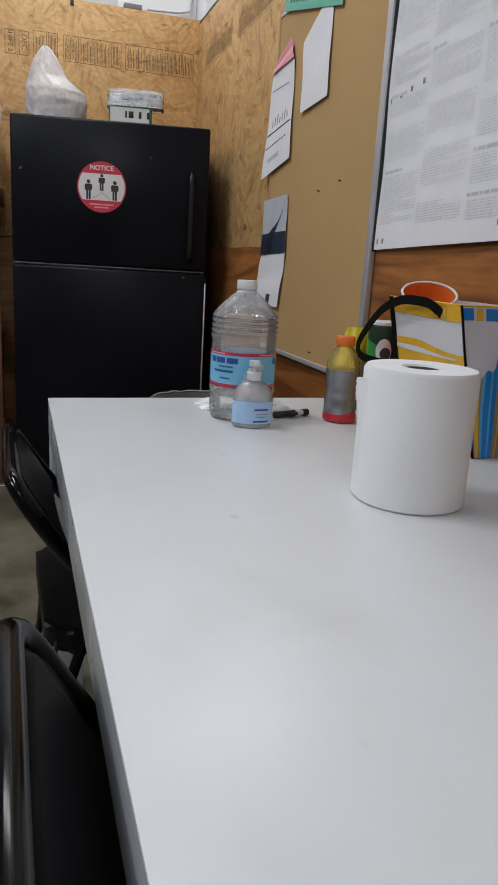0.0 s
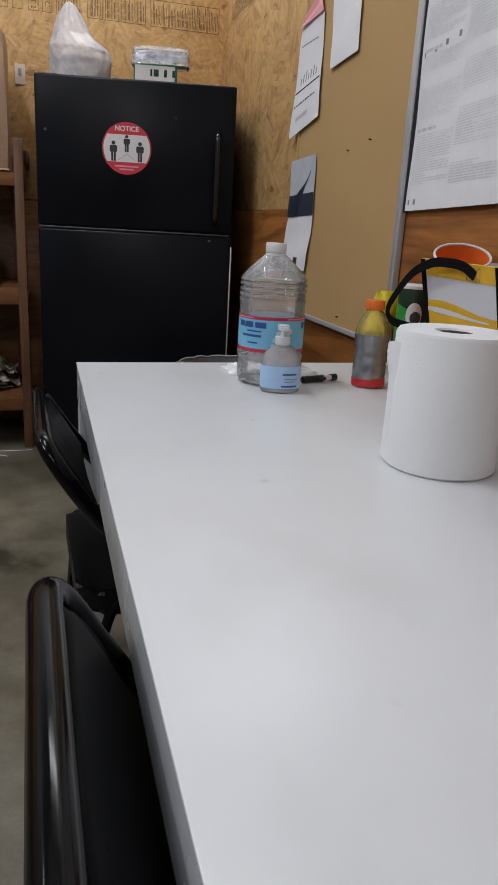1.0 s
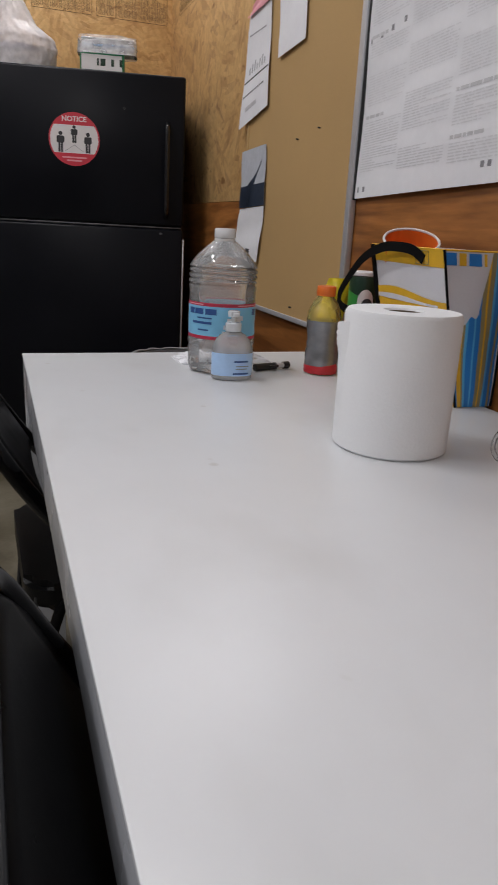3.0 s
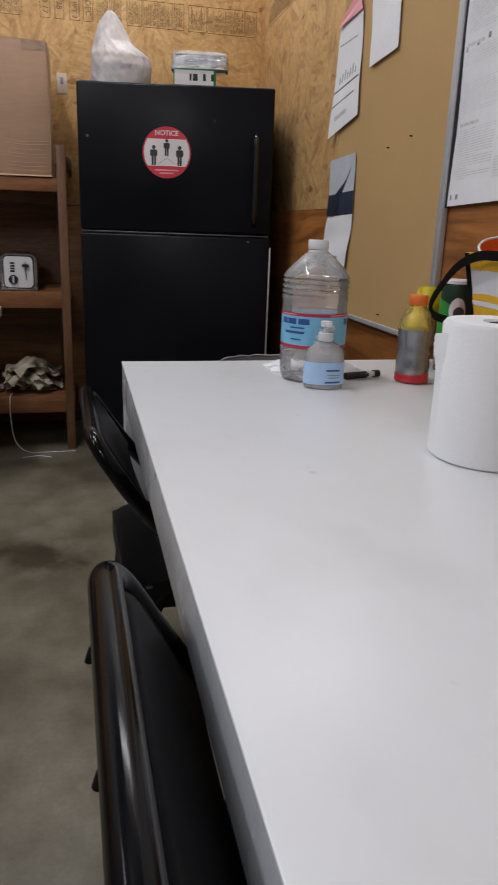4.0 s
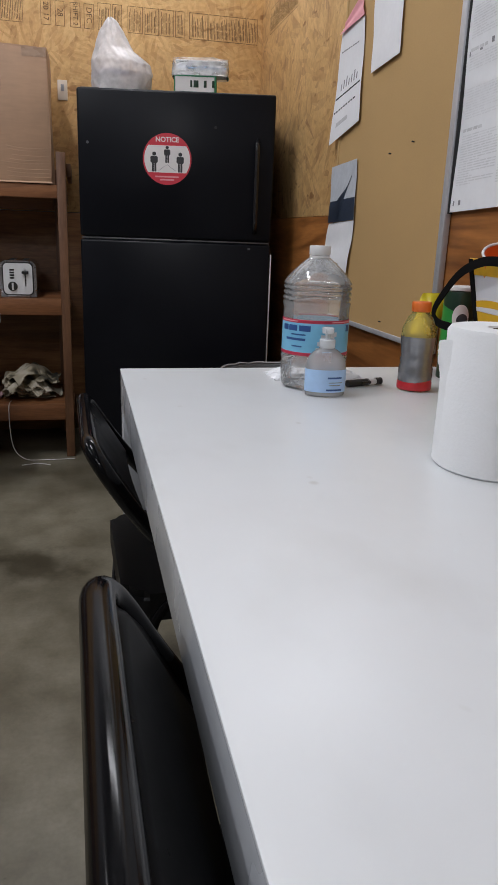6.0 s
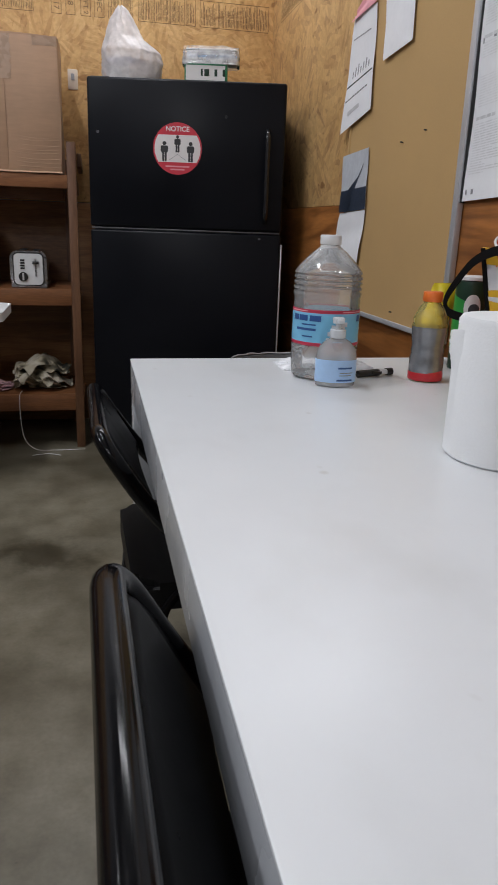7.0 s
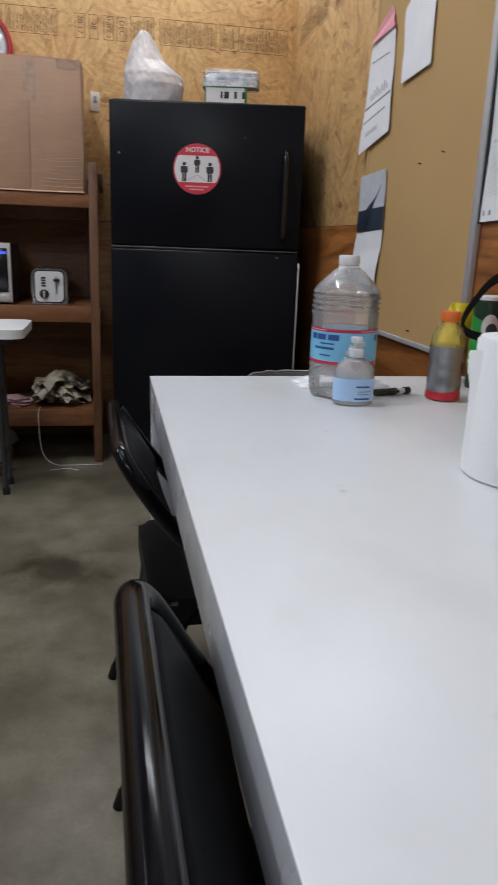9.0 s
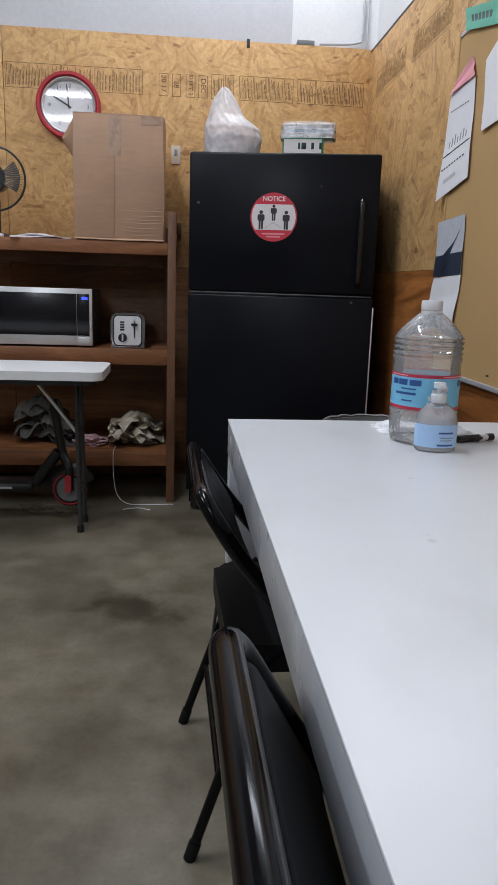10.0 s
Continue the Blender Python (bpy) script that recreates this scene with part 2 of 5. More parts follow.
CHAIR_BLACK = surf("black_chair_enamel", (0.004, 0.004, 0.0048), 0.13, rough_var=0.03, spec=0.2, var=0.2, big=6, fine=90, relief=0)
VINYL = surf("black_vinyl", (0.007, 0.007, 0.0075), 0.5, var=0.2, fine=300, relief=0.2, spec=0.18)
CORK = surf("tan_pin_board", (0.51, 0.325, 0.135), 0.85, var=0.06, big=2.5, fine=260, relief=0.3)
PAPER = surf("white_paper", (0.83, 0.835, 0.86), 0.75, var=0.03, big=8, fine=60, relief=0.05)
INK = surf("grey_ink", (0.3, 0.3, 0.32), 0.8, var=0.2, relief=0)
DARK_INK = surf("black_ink", (0.05, 0.05, 0.055), 0.8, var=0.2, relief=0)
PINK = surf("pink_paper", (0.8, 0.36, 0.4), 0.75, var=0.06)
GREEN_CARD = surf("green_card", (0.16, 0.5, 0.37), 0.7, var=0.06)
CARDBOARD = surf("cardboard", (0.43, 0.265, 0.165), 0.62, var=0.09, big=6, fine=90, stretch=(0.15, 1, 1), relief=0.12)
TAPE = surf("packing_tape", (0.43, 0.29, 0.2), 0.28, var=0.08, big=20)
RED = surf("red_plastic", (0.5, 0.02, 0.03), 0.35, var=0.08)
STICKER_RED = surf("sticker_red", (0.62, 0.035, 0.06), 0.45, var=0.05)
STICKER_WHITE = surf("sticker_white", (0.78, 0.76, 0.76), 0.45, var=0.03)
WHITE_PL = surf("white_plastic", (0.74, 0.74, 0.74), 0.4, var=0.04)
GREY_PL = surf("grey_plastic", (0.2, 0.2, 0.205), 0.45, var=0.1)
DARK_STEEL = surf("dark_painted_steel", (0.05, 0.052, 0.055), 0.45, 0.3, var=0.15)
DARK_GLASS = surf("dark_glass", (0.006, 0.006, 0.008), 0.22, var=0.1, relief=0)
TUBE_GLOW = glow("tube_glow", (1, 0.98, 0.96), 6.0)
BLUE_LED = glow("blue_display", (0.03, 0.06, 1.0), 2.5)
PET = clear("clear_bottle_plastic", (0.99, 0.99, 0.99), 0.05, 0.24, (0.98, 0.98, 0.98))
GEL = clear("clear_gel_bottle", (0.99, 0.99, 1.0), 0.05, 0.3, (0.97, 0.98, 1.0))
FILM = hazy("clear_bag_film", (0.97, 0.92, 0.91), 0.34, 0.3)
ZIP_FILM = hazy("clear_zip_film", (0.9, 0.89, 0.89), 0.6, 0.16)
PUMP = hazy("translucent_pump", (0.9, 0.93, 0.96), 0.22, 0.25)
GLASS = clear("clear_glass", (0.97, 0.98, 0.98), 0.03, 0.06)
FLAT_GLASS = clear("flat_clock_glass", (0.97, 0.97, 0.97), 0.03, 0.02, wavy=0.0)
TOWEL = surf("paper_towel", (0.8, 0.81, 0.82), 0.9, var=0.02, big=6, fine=240, relief=0.4)
CARD_CORE = surf("roll_core", (0.16, 0.12, 0.09), 0.9, var=0.1)
LABEL_BLUE = surf("light_blue_label", (0.2, 0.52, 0.75), 0.4, var=0.06)
LABEL_RED = surf("red_label", (0.5, 0.03, 0.07), 0.4, var=0.06)
LABEL_NAVY = surf("navy_label", (0.03, 0.09, 0.28), 0.4, var=0.06)
SANI_BLUE = surf("pale_blue_label", (0.42, 0.62, 0.9), 0.4, var=0.08)
ORANGE = surf("orange_plastic", (0.8, 0.17, 0.025), 0.4, var=0.06)
YELLOW = surf("yellow_print", (0.78, 0.45, 0.03), 0.45, var=0.08, big=14)
LEMON = surf("yellow_wrapper", (0.82, 0.66, 0.03), 0.3, var=0.1)
BAG_WHITE = surf("white_woven_bag", (0.66, 0.66, 0.7), 0.5, var=0.05, fine=400)
BAG_BLUE = surf("blue_stripe", (0.012, 0.2, 0.58), 0.45, var=0.06, fine=400)
BAG_TAN = surf("olive_stripe", (0.3, 0.26, 0.13), 0.5, var=0.06)
BAG_SKY = surf("sky_stripe", (0.09, 0.42, 0.72), 0.45, var=0.06)
BLACK_WEB = surf("black_webbing", (0.005, 0.005, 0.0055), 0.8, spec=0.1, var=0.2, fine=300)
GREEN = surf("green_can_print", (0.03, 0.28, 0.05), 0.35, var=0.06)
DARK_GREEN = surf("dark_green_can", (0.008, 0.035, 0.018), 0.35, var=0.06)


# ---- building helpers ----
def part(name, bm, material, parent=None, label="", at=None):
    """Links a bmesh as one mesh object, under a thing or a part."""
    bmesh.ops.recalc_face_normals(bm, faces=bm.faces)
    for f in bm.faces:
        f.smooth = True
    for e in bm.edges:
        if len(e.link_faces) == 2 and e.calc_face_angle(0) > 0.6:
            e.smooth = False
    me = bpy.data.meshes.new(name)
    bm.to_mesh(me)
    bm.free()
    me.materials.append(material)
    ob = new(name, me)
    if at is not None:
        ob.matrix_basis = at
    if parent is not None:
        ob.parent = parent
    if label:
        tagged(ob, label)
    return ob


def thing(name, at, label, category, group="", kind=""):
    ob = new(name)
    ob.empty_display_size = 0.05
    ob.matrix_basis = at
    return tagged(ob, label, category, group, kind)


def box(x0, x1, y0, y1, z0, z1, bevel=0.0, bm=None, segs=2):
    bm = bm or bmesh.new()
    vs = [bm.verts.new((x, y, z)) for x in (x0, x1) for y in (y0, y1) for z in (z0, z1)]
    fs = [bm.faces.new([vs[i] for i in q]) for q in ((0, 1, 3, 2), (4, 6, 7, 5), (0, 4, 5, 1), (2, 3, 7, 6), (0, 2, 6, 4), (1, 5, 7, 3))]
    if bevel:
        es = list({e for f in fs for e in f.edges})
        bmesh.ops.bevel(bm, geom=es, offset=bevel, segments=segs, affect="EDGES", profile=0.5)
    return bm


def lathe(profile, segs=40, bm=None, cx=0, cy=0, squash=1.0, cap=True):
    """Turns (radius, height) pairs round the upright axis."""
    bm = bm or bmesh.new()
    rings = []
    for r, z in profile:
        rings.append([bm.verts.new((cx + r * math.cos(2 * math.pi * k / segs), cy + r * squash * math.sin(2 * math.pi * k / segs), z)) for k in range(segs)])
    for a, b in zip(rings, rings[1:]):
        for k in range(segs):
            bm.faces.new((a[k], a[(k + 1) % segs], b[(k + 1) % segs], b[k]))
    if cap:
        bm.faces.new(rings[0][::-1])
        bm.faces.new(rings[-1])
    return bm


def smooth_path(pts, n=8, closed=False):
    """Catmull-Rom points through pts."""
    pts = [Vector(p) for p in pts]
    out, m = [], len(pts)
    for i in range(m if closed else m - 1):
        if closed:
            p0, p1, p2, p3 = pts[i - 1], pts[i], pts[(i + 1) % m], pts[(i + 2) % m]
        else:
            p0, p1, p2, p3 = pts[max(i - 1, 0)], pts[i], pts[i + 1], pts[min(i + 2, m - 1)]
        for k in range(n):
            t = k / n
            out.append(0.5 * (2 * p1 + (p2 - p0) * t + (2 * p0 - 5 * p1 + 4 * p2 - p3) * t * t + (3 * p1 - p0 - 3 * p2 + p3) * t ** 3))
    if not closed:
        out.append(pts[-1])
    return out


def corner_path(pts, radius, n=6):
    """A polyline with its inner corners rounded."""
    pts = [Vector(p) for p in pts]
    out = [pts[0]]
    for a, b, c in zip(pts, pts[1:], pts[2:]):
        u, w = (a - b), (c - b)
        r = min(radius, u.length * 0.45, w.length * 0.45)
        p, q = b + u.normalized() * r, b + w.normalized() * r
        for k in range(n + 1):
            t = k / n
            out.append(p * (1 - t) ** 2 + b * 2 * t * (1 - t) + q * t * t)
    out.append(pts[-1])
    return out


def tube(pts, r, segs=12, bm=None, flat=1.0, closed=False):
    """A round bar along points; flat squashes its section."""
    bm = bm or bmesh.new()
    pts = [Vector(p) for p in pts]
    m = len(pts)
    rings, up = [], None
    for i, p in enumerate(pts):
        if closed:
            d = (pts[(i + 1) % m] - pts[i - 1]).normalized()
        else:
            d = (pts[min(i + 1, m - 1)] - pts[max(i - 1, 0)]).normalized()
        if up is None:
            up = d.orthogonal().normalized()
        up = (up - d * up.dot(d)).normalized()
        side = d.cross(up)
        rings.append([bm.verts.new(p + r * (math.cos(a) * up + flat * math.sin(a) * side)) for a in [2 * math.pi * k / segs for k in range(segs)]])
    pairs = list(zip(rings, rings[1:])) + ([(rings[-1], rings[0])] if closed else [])
    for a, b in pairs:
        for k in range(segs):
            bm.faces.new((a[k], a[(k + 1) % segs], b[(k + 1) % segs], b[k]))
    if not closed:
        bm.faces.new(rings[0][::-1])
        bm.faces.new(rings[-1])
    return bm


def slab(outline, z0, z1, bevel=0.0, bm=None):
    """A flat plate: an outline of (x, y) given thickness."""
    bm = bm or bmesh.new()
    lo = [bm.verts.new((x, y, z0)) for x, y in outline]
    hi = [bm.verts.new((x, y, z1)) for x, y in outline]
    n = len(outline)
    fs = [bm.faces.new(lo[::-1]), bm.faces.new(hi)]
    for k in range(n):
        bm.faces.new((lo[k], lo[(k + 1) % n], hi[(k + 1) % n], hi[k]))
    if bevel:
        bmesh.ops.bevel(bm, geom=list(fs[0].edges) + list(fs[1].edges), offset=bevel, segments=2, affect="EDGES")
    return bm


def round_rect(x0, x1, y0, y1, r, n=6):
    out = []
    for cx, cy, a0 in ((x1 - r, y1 - r, 0), (x0 + r, y1 - r, 90), (x0 + r, y0 + r, 180), (x1 - r, y0 + r, 270)):
        for k in range(n + 1):
            a = radians(a0 + 90 * k / n)
            out.append((cx + r * math.cos(a), cy + r * math.sin(a)))
    return out


def disc(r, n=40):
    return [(r * math.cos(2 * math.pi * k / n), r * math.sin(2 * math.pi * k / n)) for k in range(n)]


def sheet(fn, nu, nv, thick=0.0008):
    """A thin curved sheet: fn(u, v) gives a place for u, v from 0 to 1; it gets a little thickness (none: a film)."""
    bm = bmesh.new()
    g = [[Vector(fn(i / nu, j / nv)) for j in range(nv + 1)] for i in range(nu + 1)]
    front, back = [], []
    for i in range(nu + 1):
        ra, rb = [], []
        for j in range(nv + 1):
            du = g[min(i + 1, nu)][j] - g[max(i - 1, 0)][j]
            dv = g[i][min(j + 1, nv)] - g[i][max(j - 1, 0)]
            nrm = du.cross(dv)
            nrm = nrm.normalized() if nrm.length > 1e-9 else Vector((0, 0, 1))
            ra.append(bm.verts.new(g[i][j]))
            rb.append(bm.verts.new(g[i][j] - nrm * thick))
        front.append(ra)
        back.append(rb)
    for i in range(nu):
        for j in range(nv):
            bm.faces.new((front[i][j], front[i + 1][j], front[i + 1][j + 1], front[i][j + 1]))
            if thick:
                bm.faces.new((back[i][j], back[i][j + 1], back[i + 1][j + 1], back[i + 1][j]))
    if not thick:
        bmesh.ops.delete(bm, geom=[v for r in back for v in r], context="VERTS")
        return bm
    rim = [(i, 0) for i in range(nu)] + [(nu, j) for j in range(nv)] + [(i, nv) for i in range(nu, 0, -1)] + [(0, j) for j in range(nv, 0, -1)]
    for (a, b), (c, d) in zip(rim, rim[1:] + rim[:1]):
        bm.faces.new((front[a][b], back[a][b], back[c][d], front[c][d]))
    return bm


def ribbon(pts, width, normal, thick):
    """A flat band along points, broad across the normal."""
    pts, nrm = [Vector(p) for p in pts], Vector(normal)
    m = len(pts)

    def fn(u, v):
        k = min(m - 1, round(u * (m - 1)))
        d = (pts[min(k + 1, m - 1)] - pts[max(k - 1, 0)]).normalized()
        return pts[k] + d.cross(nrm).normalized() * width * (v - 0.5)
    return sheet(fn, m - 1, 3, thick)


def letters(body, size, depth=0.0006, bold=0.0):
    """A bmesh of flat raised lettering, centred, in the x-z plane facing -y."""
    cu = bpy.data.curves.new("lettering", "FONT")
    cu.body, cu.size, cu.align_x, cu.align_y, cu.extrude, cu.offset = body, size, "CENTER", "CENTER", depth / 2, bold
    ob = new("lettering", cu)
    bpy.context.view_layer.update()
    me = bpy.data.meshes.new_from_object(ob.evaluated_get(bpy.context.evaluated_depsgraph_get()))
    bpy.data.objects.remove(ob)
    bm = bmesh.new()
    bm.from_mesh(me)
    bpy.data.meshes.remove(me)
    bmesh.ops.rotate(bm, verts=bm.verts, matrix=pose(0, 0, 0, 90).to_3x3())
    return bm


# ---- the room ----
WX, WY, TOP = 0.868, 4.15, 2.3
FAR_L, FAR_B, CEIL = -4.6, -3.4, 4.3

bm = box(FAR_L - 0.15, WX + 0.2, FAR_B - 0.15, WY + 0.2, -0.12, 0)
tagged(part("floor", bm, CONCRETE), "polished grey-brown concrete floor with stains", "floor", kind="structure")
# unseen ceiling, added; its grey sets the bounce and reflections
bm = box(FAR_L - 0.15, WX + 0.2, FAR_B - 0.15, WY + 0.2, CEIL, CEIL + 0.1)
tagged(part("ceiling", bm, GREY_LINING), "grey lined ceiling, assumed, out of view", "ceiling", kind="structure")

wall = thing("wall_north", pose(0, 0, 0), "strand board wall over brown plywood, with printed stamps", "wall", kind="structure")
edges = (FAR_L, -2.26, -1.004, WX + 0.016)
for a, b in zip(edges, edges[1:]):
    part("board", box(a + 0.0015, b - 0.0015, WY, WY + 0.012, 1.162, TOP, 0.001), OSB_BACK, wall)
    part("panel", box(a + 0.0015, b - 0.0015, WY + 0.001, WY + 0.012, 0.0, 1.158, 0.001), PLY_BACK, wall)
# one lining in two tones: the light's falloff is painted, shaded left, lit corner
part("lining", box(FAR_L, 0.455, WY + 0.04, WY + 0.16, 0, CEIL), SHADED_LINING, wall, "white wall lining above the boards, greyed for shade")
part("lining", box(0.455, WX + 0.2, WY + 0.038, WY + 0.16, 0, CEIL), WHITE_WALL, wall, "corner piece of the white lining, left bright as lit")

wall_e = thing("wall_east", pose(0, 0, 0), "strand board wall over reddish plywood", "wall", kind="structure")
cuts = (FAR_B, -2.0, 0.42, 2.86, WY)
for a, b in zip(cuts, cuts[1:]):
    seam = 1.162 if a > 2.0 else 1.215
    part("board", box(WX, WX + 0.012, a + 0.0008, b - 0.0008, seam + 0.001, TOP - 0.02, 0.001), OSB_SIDE, wall_e)
    part("panel", box(WX + 0.001, WX + 0.012, a + 0.0008, b - 0.0008, 0, seam, 0.001), PLY, wall_e)
part("lining", box(WX + 0.04, WX + 0.16, FAR_B, WY + 0.04, 0, CEIL), WHITE_WALL, wall_e, "white wall lining above the boards")
part("cap", box(WX - 0.001, WX + 0.04, FAR_B, WY - 0.001, TOP - 0.02, TOP - 0.008, 0.001), DARK_STEEL, wall_e, "dark edge along the top")

# two unseen walls added to close the room, dull to keep reflections dark
bm = box(FAR_L - 0.12, FAR_L, FAR_B, WY + 0.04, 0, CEIL)
tagged(part("wall_west", bm, DULL_WALL), "plain grey-brown wall, assumed, out of view", "wall", kind="structure")
bm = box(FAR_L, WX + 0.04, FAR_B - 0.12, FAR_B, 0, CEIL)
tagged(part("wall_south", bm, DULL_WALL), "plain grey-brown wall, assumed, out of view", "wall", kind="structure")

# ceiling fixtures for all the lamps, the added fill ones too
for lx, ly, lz, lt, lw in LAMPS:
    fx = thing("assumed_ceiling_light", pose(lx, ly, lz, 0, 0, lt), "assumed white fluorescent light with two tubes, out of view", "ceiling light", "ceiling lights")
    part("housing", box(-0.63, 0.63, -0.09, 0.09, 0.045, 0.09, 0.006), WHITE_PL, fx)
    for k in (-0.045, 0.045):
        part("tube", tube([(-0.6, k, 0.03), (0.6, k, 0.03)], 0.013), TUBE_GLOW, fx, "lit tube")
    for k in (-0.5, 0.5):
        part("hanger", tube([(k, 0, 0.088), (k, 0, CEIL - lz)], 0.004, 8), STEEL, fx)

# ---- white table ----
TZ = 0.76
TX0, TX1, TY0, TY1 = 0.016, WX - 0.022, -0.45, 1.893
tab = thing("table", pose(TX0, TY1, 0, 0, 0, 0.16) @ pose(-TX0, -TY1, 0), "long white laminate table standing against the wall", "table")
part("tabletop", box(TX0, TX1, TY0, TY1, TZ - 0.005, TZ, 0.0015), LAMINATE, tab)
part("apron", box(TX0 + 0.001, TX0 + 0.02, TY0, TY1 - 0.001, TZ - 0.086, TZ - 0.005, 0.001), SIDE_LAM, tab, "grey side edge with shade in its colour")
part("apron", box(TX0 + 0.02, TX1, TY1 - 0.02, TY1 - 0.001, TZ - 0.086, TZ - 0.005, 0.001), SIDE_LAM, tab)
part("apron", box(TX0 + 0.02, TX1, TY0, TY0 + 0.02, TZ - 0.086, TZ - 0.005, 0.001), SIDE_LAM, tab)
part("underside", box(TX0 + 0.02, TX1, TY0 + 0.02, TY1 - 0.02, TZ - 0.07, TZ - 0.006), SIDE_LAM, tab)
for lx in (TX0 + 0.002, TX1 - 0.08):
    for ly in (TY0 + 0.002, TY1 - 0.078):
        part("leg", box(lx, lx + 0.075, ly, ly + 0.075, 0, TZ - 0.086, 0.002), SIDE_LAM, tab)


# ---- folding chairs ----
def folding_chair(at, upright=0.0):
    """upright: how far the top of the back stands in over the seat."""
    ch = thing("folding_chair", at, "black metal folding chair tucked under the table", "chair", "chairs at the table")
    w = 0.222
    # back bow, front legs: one bent tube; x runs to the table
    bow = corner_path([(0.355, -w, 0.012), (0.178, -w, 0.40), (0.004 + 0.6 * upright, -w, 0.603), (-0.071 + upright, -w * 0.985, 0.722), (-0.071 + upright, w * 0.985, 0.722), (0.004 + 0.6 * upright, w, 0.603), (0.178, w, 0.40), (0.355, w, 0.012)], 0.085, 10)
    part("back_frame", tube(bow, 0.0148, 16), CHAIR_BLACK, ch)

    def back(u, v):
        a = abs(2 * u - 1)
        y = (2 * u - 1) * (w - 0.004)
        top = 0.726 - 0.075 * max(0.0, (a - 0.62) / 0.38) ** 2.4
        low = 0.588 - 0.02 * a ** 3
        z = top - (top - low) * v + 0.004
        x = -0.064 + upright + (0.726 - z) * (0.61 - 3.3 * upright) - 0.003 * (1 - a * a)
        e = min(0.5 * (1 - a), v, 1 - v)
        step = min(1.0, max(0.0, (e - 0.07) / 0.035))
        x += 0.006 * step * step * (3 - 2 * step) - 0.007 * max(0.0, 1 - v / 0.07) ** 2
        return (x, y, z)
    part("backrest", sheet(back, 56, 34, 0.002), PANEL_BLACK, ch)
    for s in (-1, 1):
        part("rear_leg", tube(corner_path([(0.09, s * (w - 0.02), 0.44), (0.045, s * (w - 0.02), 0.40), (-0.078, s * (w - 0.004), 0.02)], 0.03), 0.0105, 12), CHAIR_BLACK, ch)
        part("foot", tube([(-0.073, s * (w - 0.004), 0.036), (-0.084, s * (w - 0.004), 0.0)], 0.0125, 12), VINYL, ch, "black rubber foot")
        part("foot", tube([(0.345, s * w, 0.034), (0.355, s * w, 0.0)], 0.0145, 12), VINYL, ch, "black rubber foot")
        part("brace", tube([(0.0, s * (w - 0.03), 0.41), (-0.02, s * (w - 0.018), 0.19)], 0.004, 8), DARK_STEEL, ch)
    part("crossbar", tube([(-0.03, -w + 0.008, 0.165), (-0.03, w - 0.008, 0.165)], 0.007, 10), CHAIR_BLACK, ch)
    part("crossbar", tube([(0.3, -w, 0.13), (0.3, w, 0.13)], 0.008, 10), CHAIR_BLACK, ch)
    part("seat", slab(round_rect(-0.02, 0.37, -w + 0.016, w - 0.016, 0.05), 0.384, 0.440, 0.014), VINYL, ch, "padded black vinyl seat")
    return ch


folding_chair(pose(0.004, 1.565, 0, 0, 0, 1.5))
folding_chair(pose(0.0, 0.566, 0, 0, 0, 1) @ Matrix.Scale(1.07, 4), 0.018)

# ---- fridge ----
FX0, FX1, FY, FH = -0.072, 0.756, 3.466, 1.641
FBACK = FY + 0.6
FRIDGE_AT = pose(FX0, FY, 0, 0, 0, -11.6) @ pose(-FX0, -FY, 0)
fr = thing("fridge", FRIDGE_AT, "tall black top-freezer fridge with a round notice sticker", "fridge")
part("cabinet", box(FX0 + 0.004, FX1 - 0.004, FY + 0.065, FBACK, 0.03, FH - 0.012, 0.006), FRIDGE, fr)
part("freezer_door", box(FX0, FX1, FY, FY + 0.06, 1.052, FH, 0.010, segs=3), FRIDGE, fr)
part("fridge_door", box(FX0, FX1, FY, FY + 0.06, 0.11, 1.040, 0.010, segs=3), FRIDGE, fr)
part("kick_plate", box(FX0 + 0.02, FX1 - 0.02, FY + 0.03, FY + 0.06, 0.02, 0.105, 0.003), BLACK_PL, fr)
part("trim", box(FX0 + 0.006, FX1 - 0.006, FY + 0.006, FY + 0.05, 1.043, 1.049, 0.001), ALU_DARK, fr, "thin metal strip between the doors")
part("door_handle", tube(corner_path([(0.684, FY + 0.003, 1.09), (0.684, FY - 0.035, 1.115), (0.684, FY - 0.035, 1.435), (0.686, FY + 0.003, 1.462)], 0.03), 0.0125, 14, flat=0.75), HANDLE_BLACK, fr)
part("hinge_pin", slab(round_rect(-0.006, 0.006, -0.004, 0.004, 0.003), 0, 0.006, 0.002), ALU_DARK, fr, at=pose(0.662, FY - 0.001, 1.021, 90))
part("side_strip", box(FX1 + 0.0005, FX1 + 0.0075, FY + 0.008, FY + 0.05, 0.13, 1.0, 0.002), STEEL, fr, "bright door edge")
part("hinge_cap", box(FX0 + 0.01, FX0 + 0.09, FY + 0.03, FY + 0.11, FH - 0.012, FH + 0.006, 0.004), BLACK_PL, fr)
for sx, sz in ((-0.030, 1.430), (0.506, 1.506)):
    part("plug", slab(disc(0.006, 16), 0, 0.003, 0.001), ALU_DARK if sx < 0 else BLACK_PL, fr, at=pose(sx, FY - 0.0005, sz, 90))
for fx_ in (FX0 + 0.06, FX1 - 0.06):
    part("foot", lathe([(0.02, 0), (0.02, 0.03)], 16, cx=fx_, cy=FY + 0.1), BLACK_PL, fr)
    part("foot", lathe([(0.02, 0), (0.02, 0.03)], 16, cx=fx_, cy=FBACK - 0.08), BLACK_PL, fr)

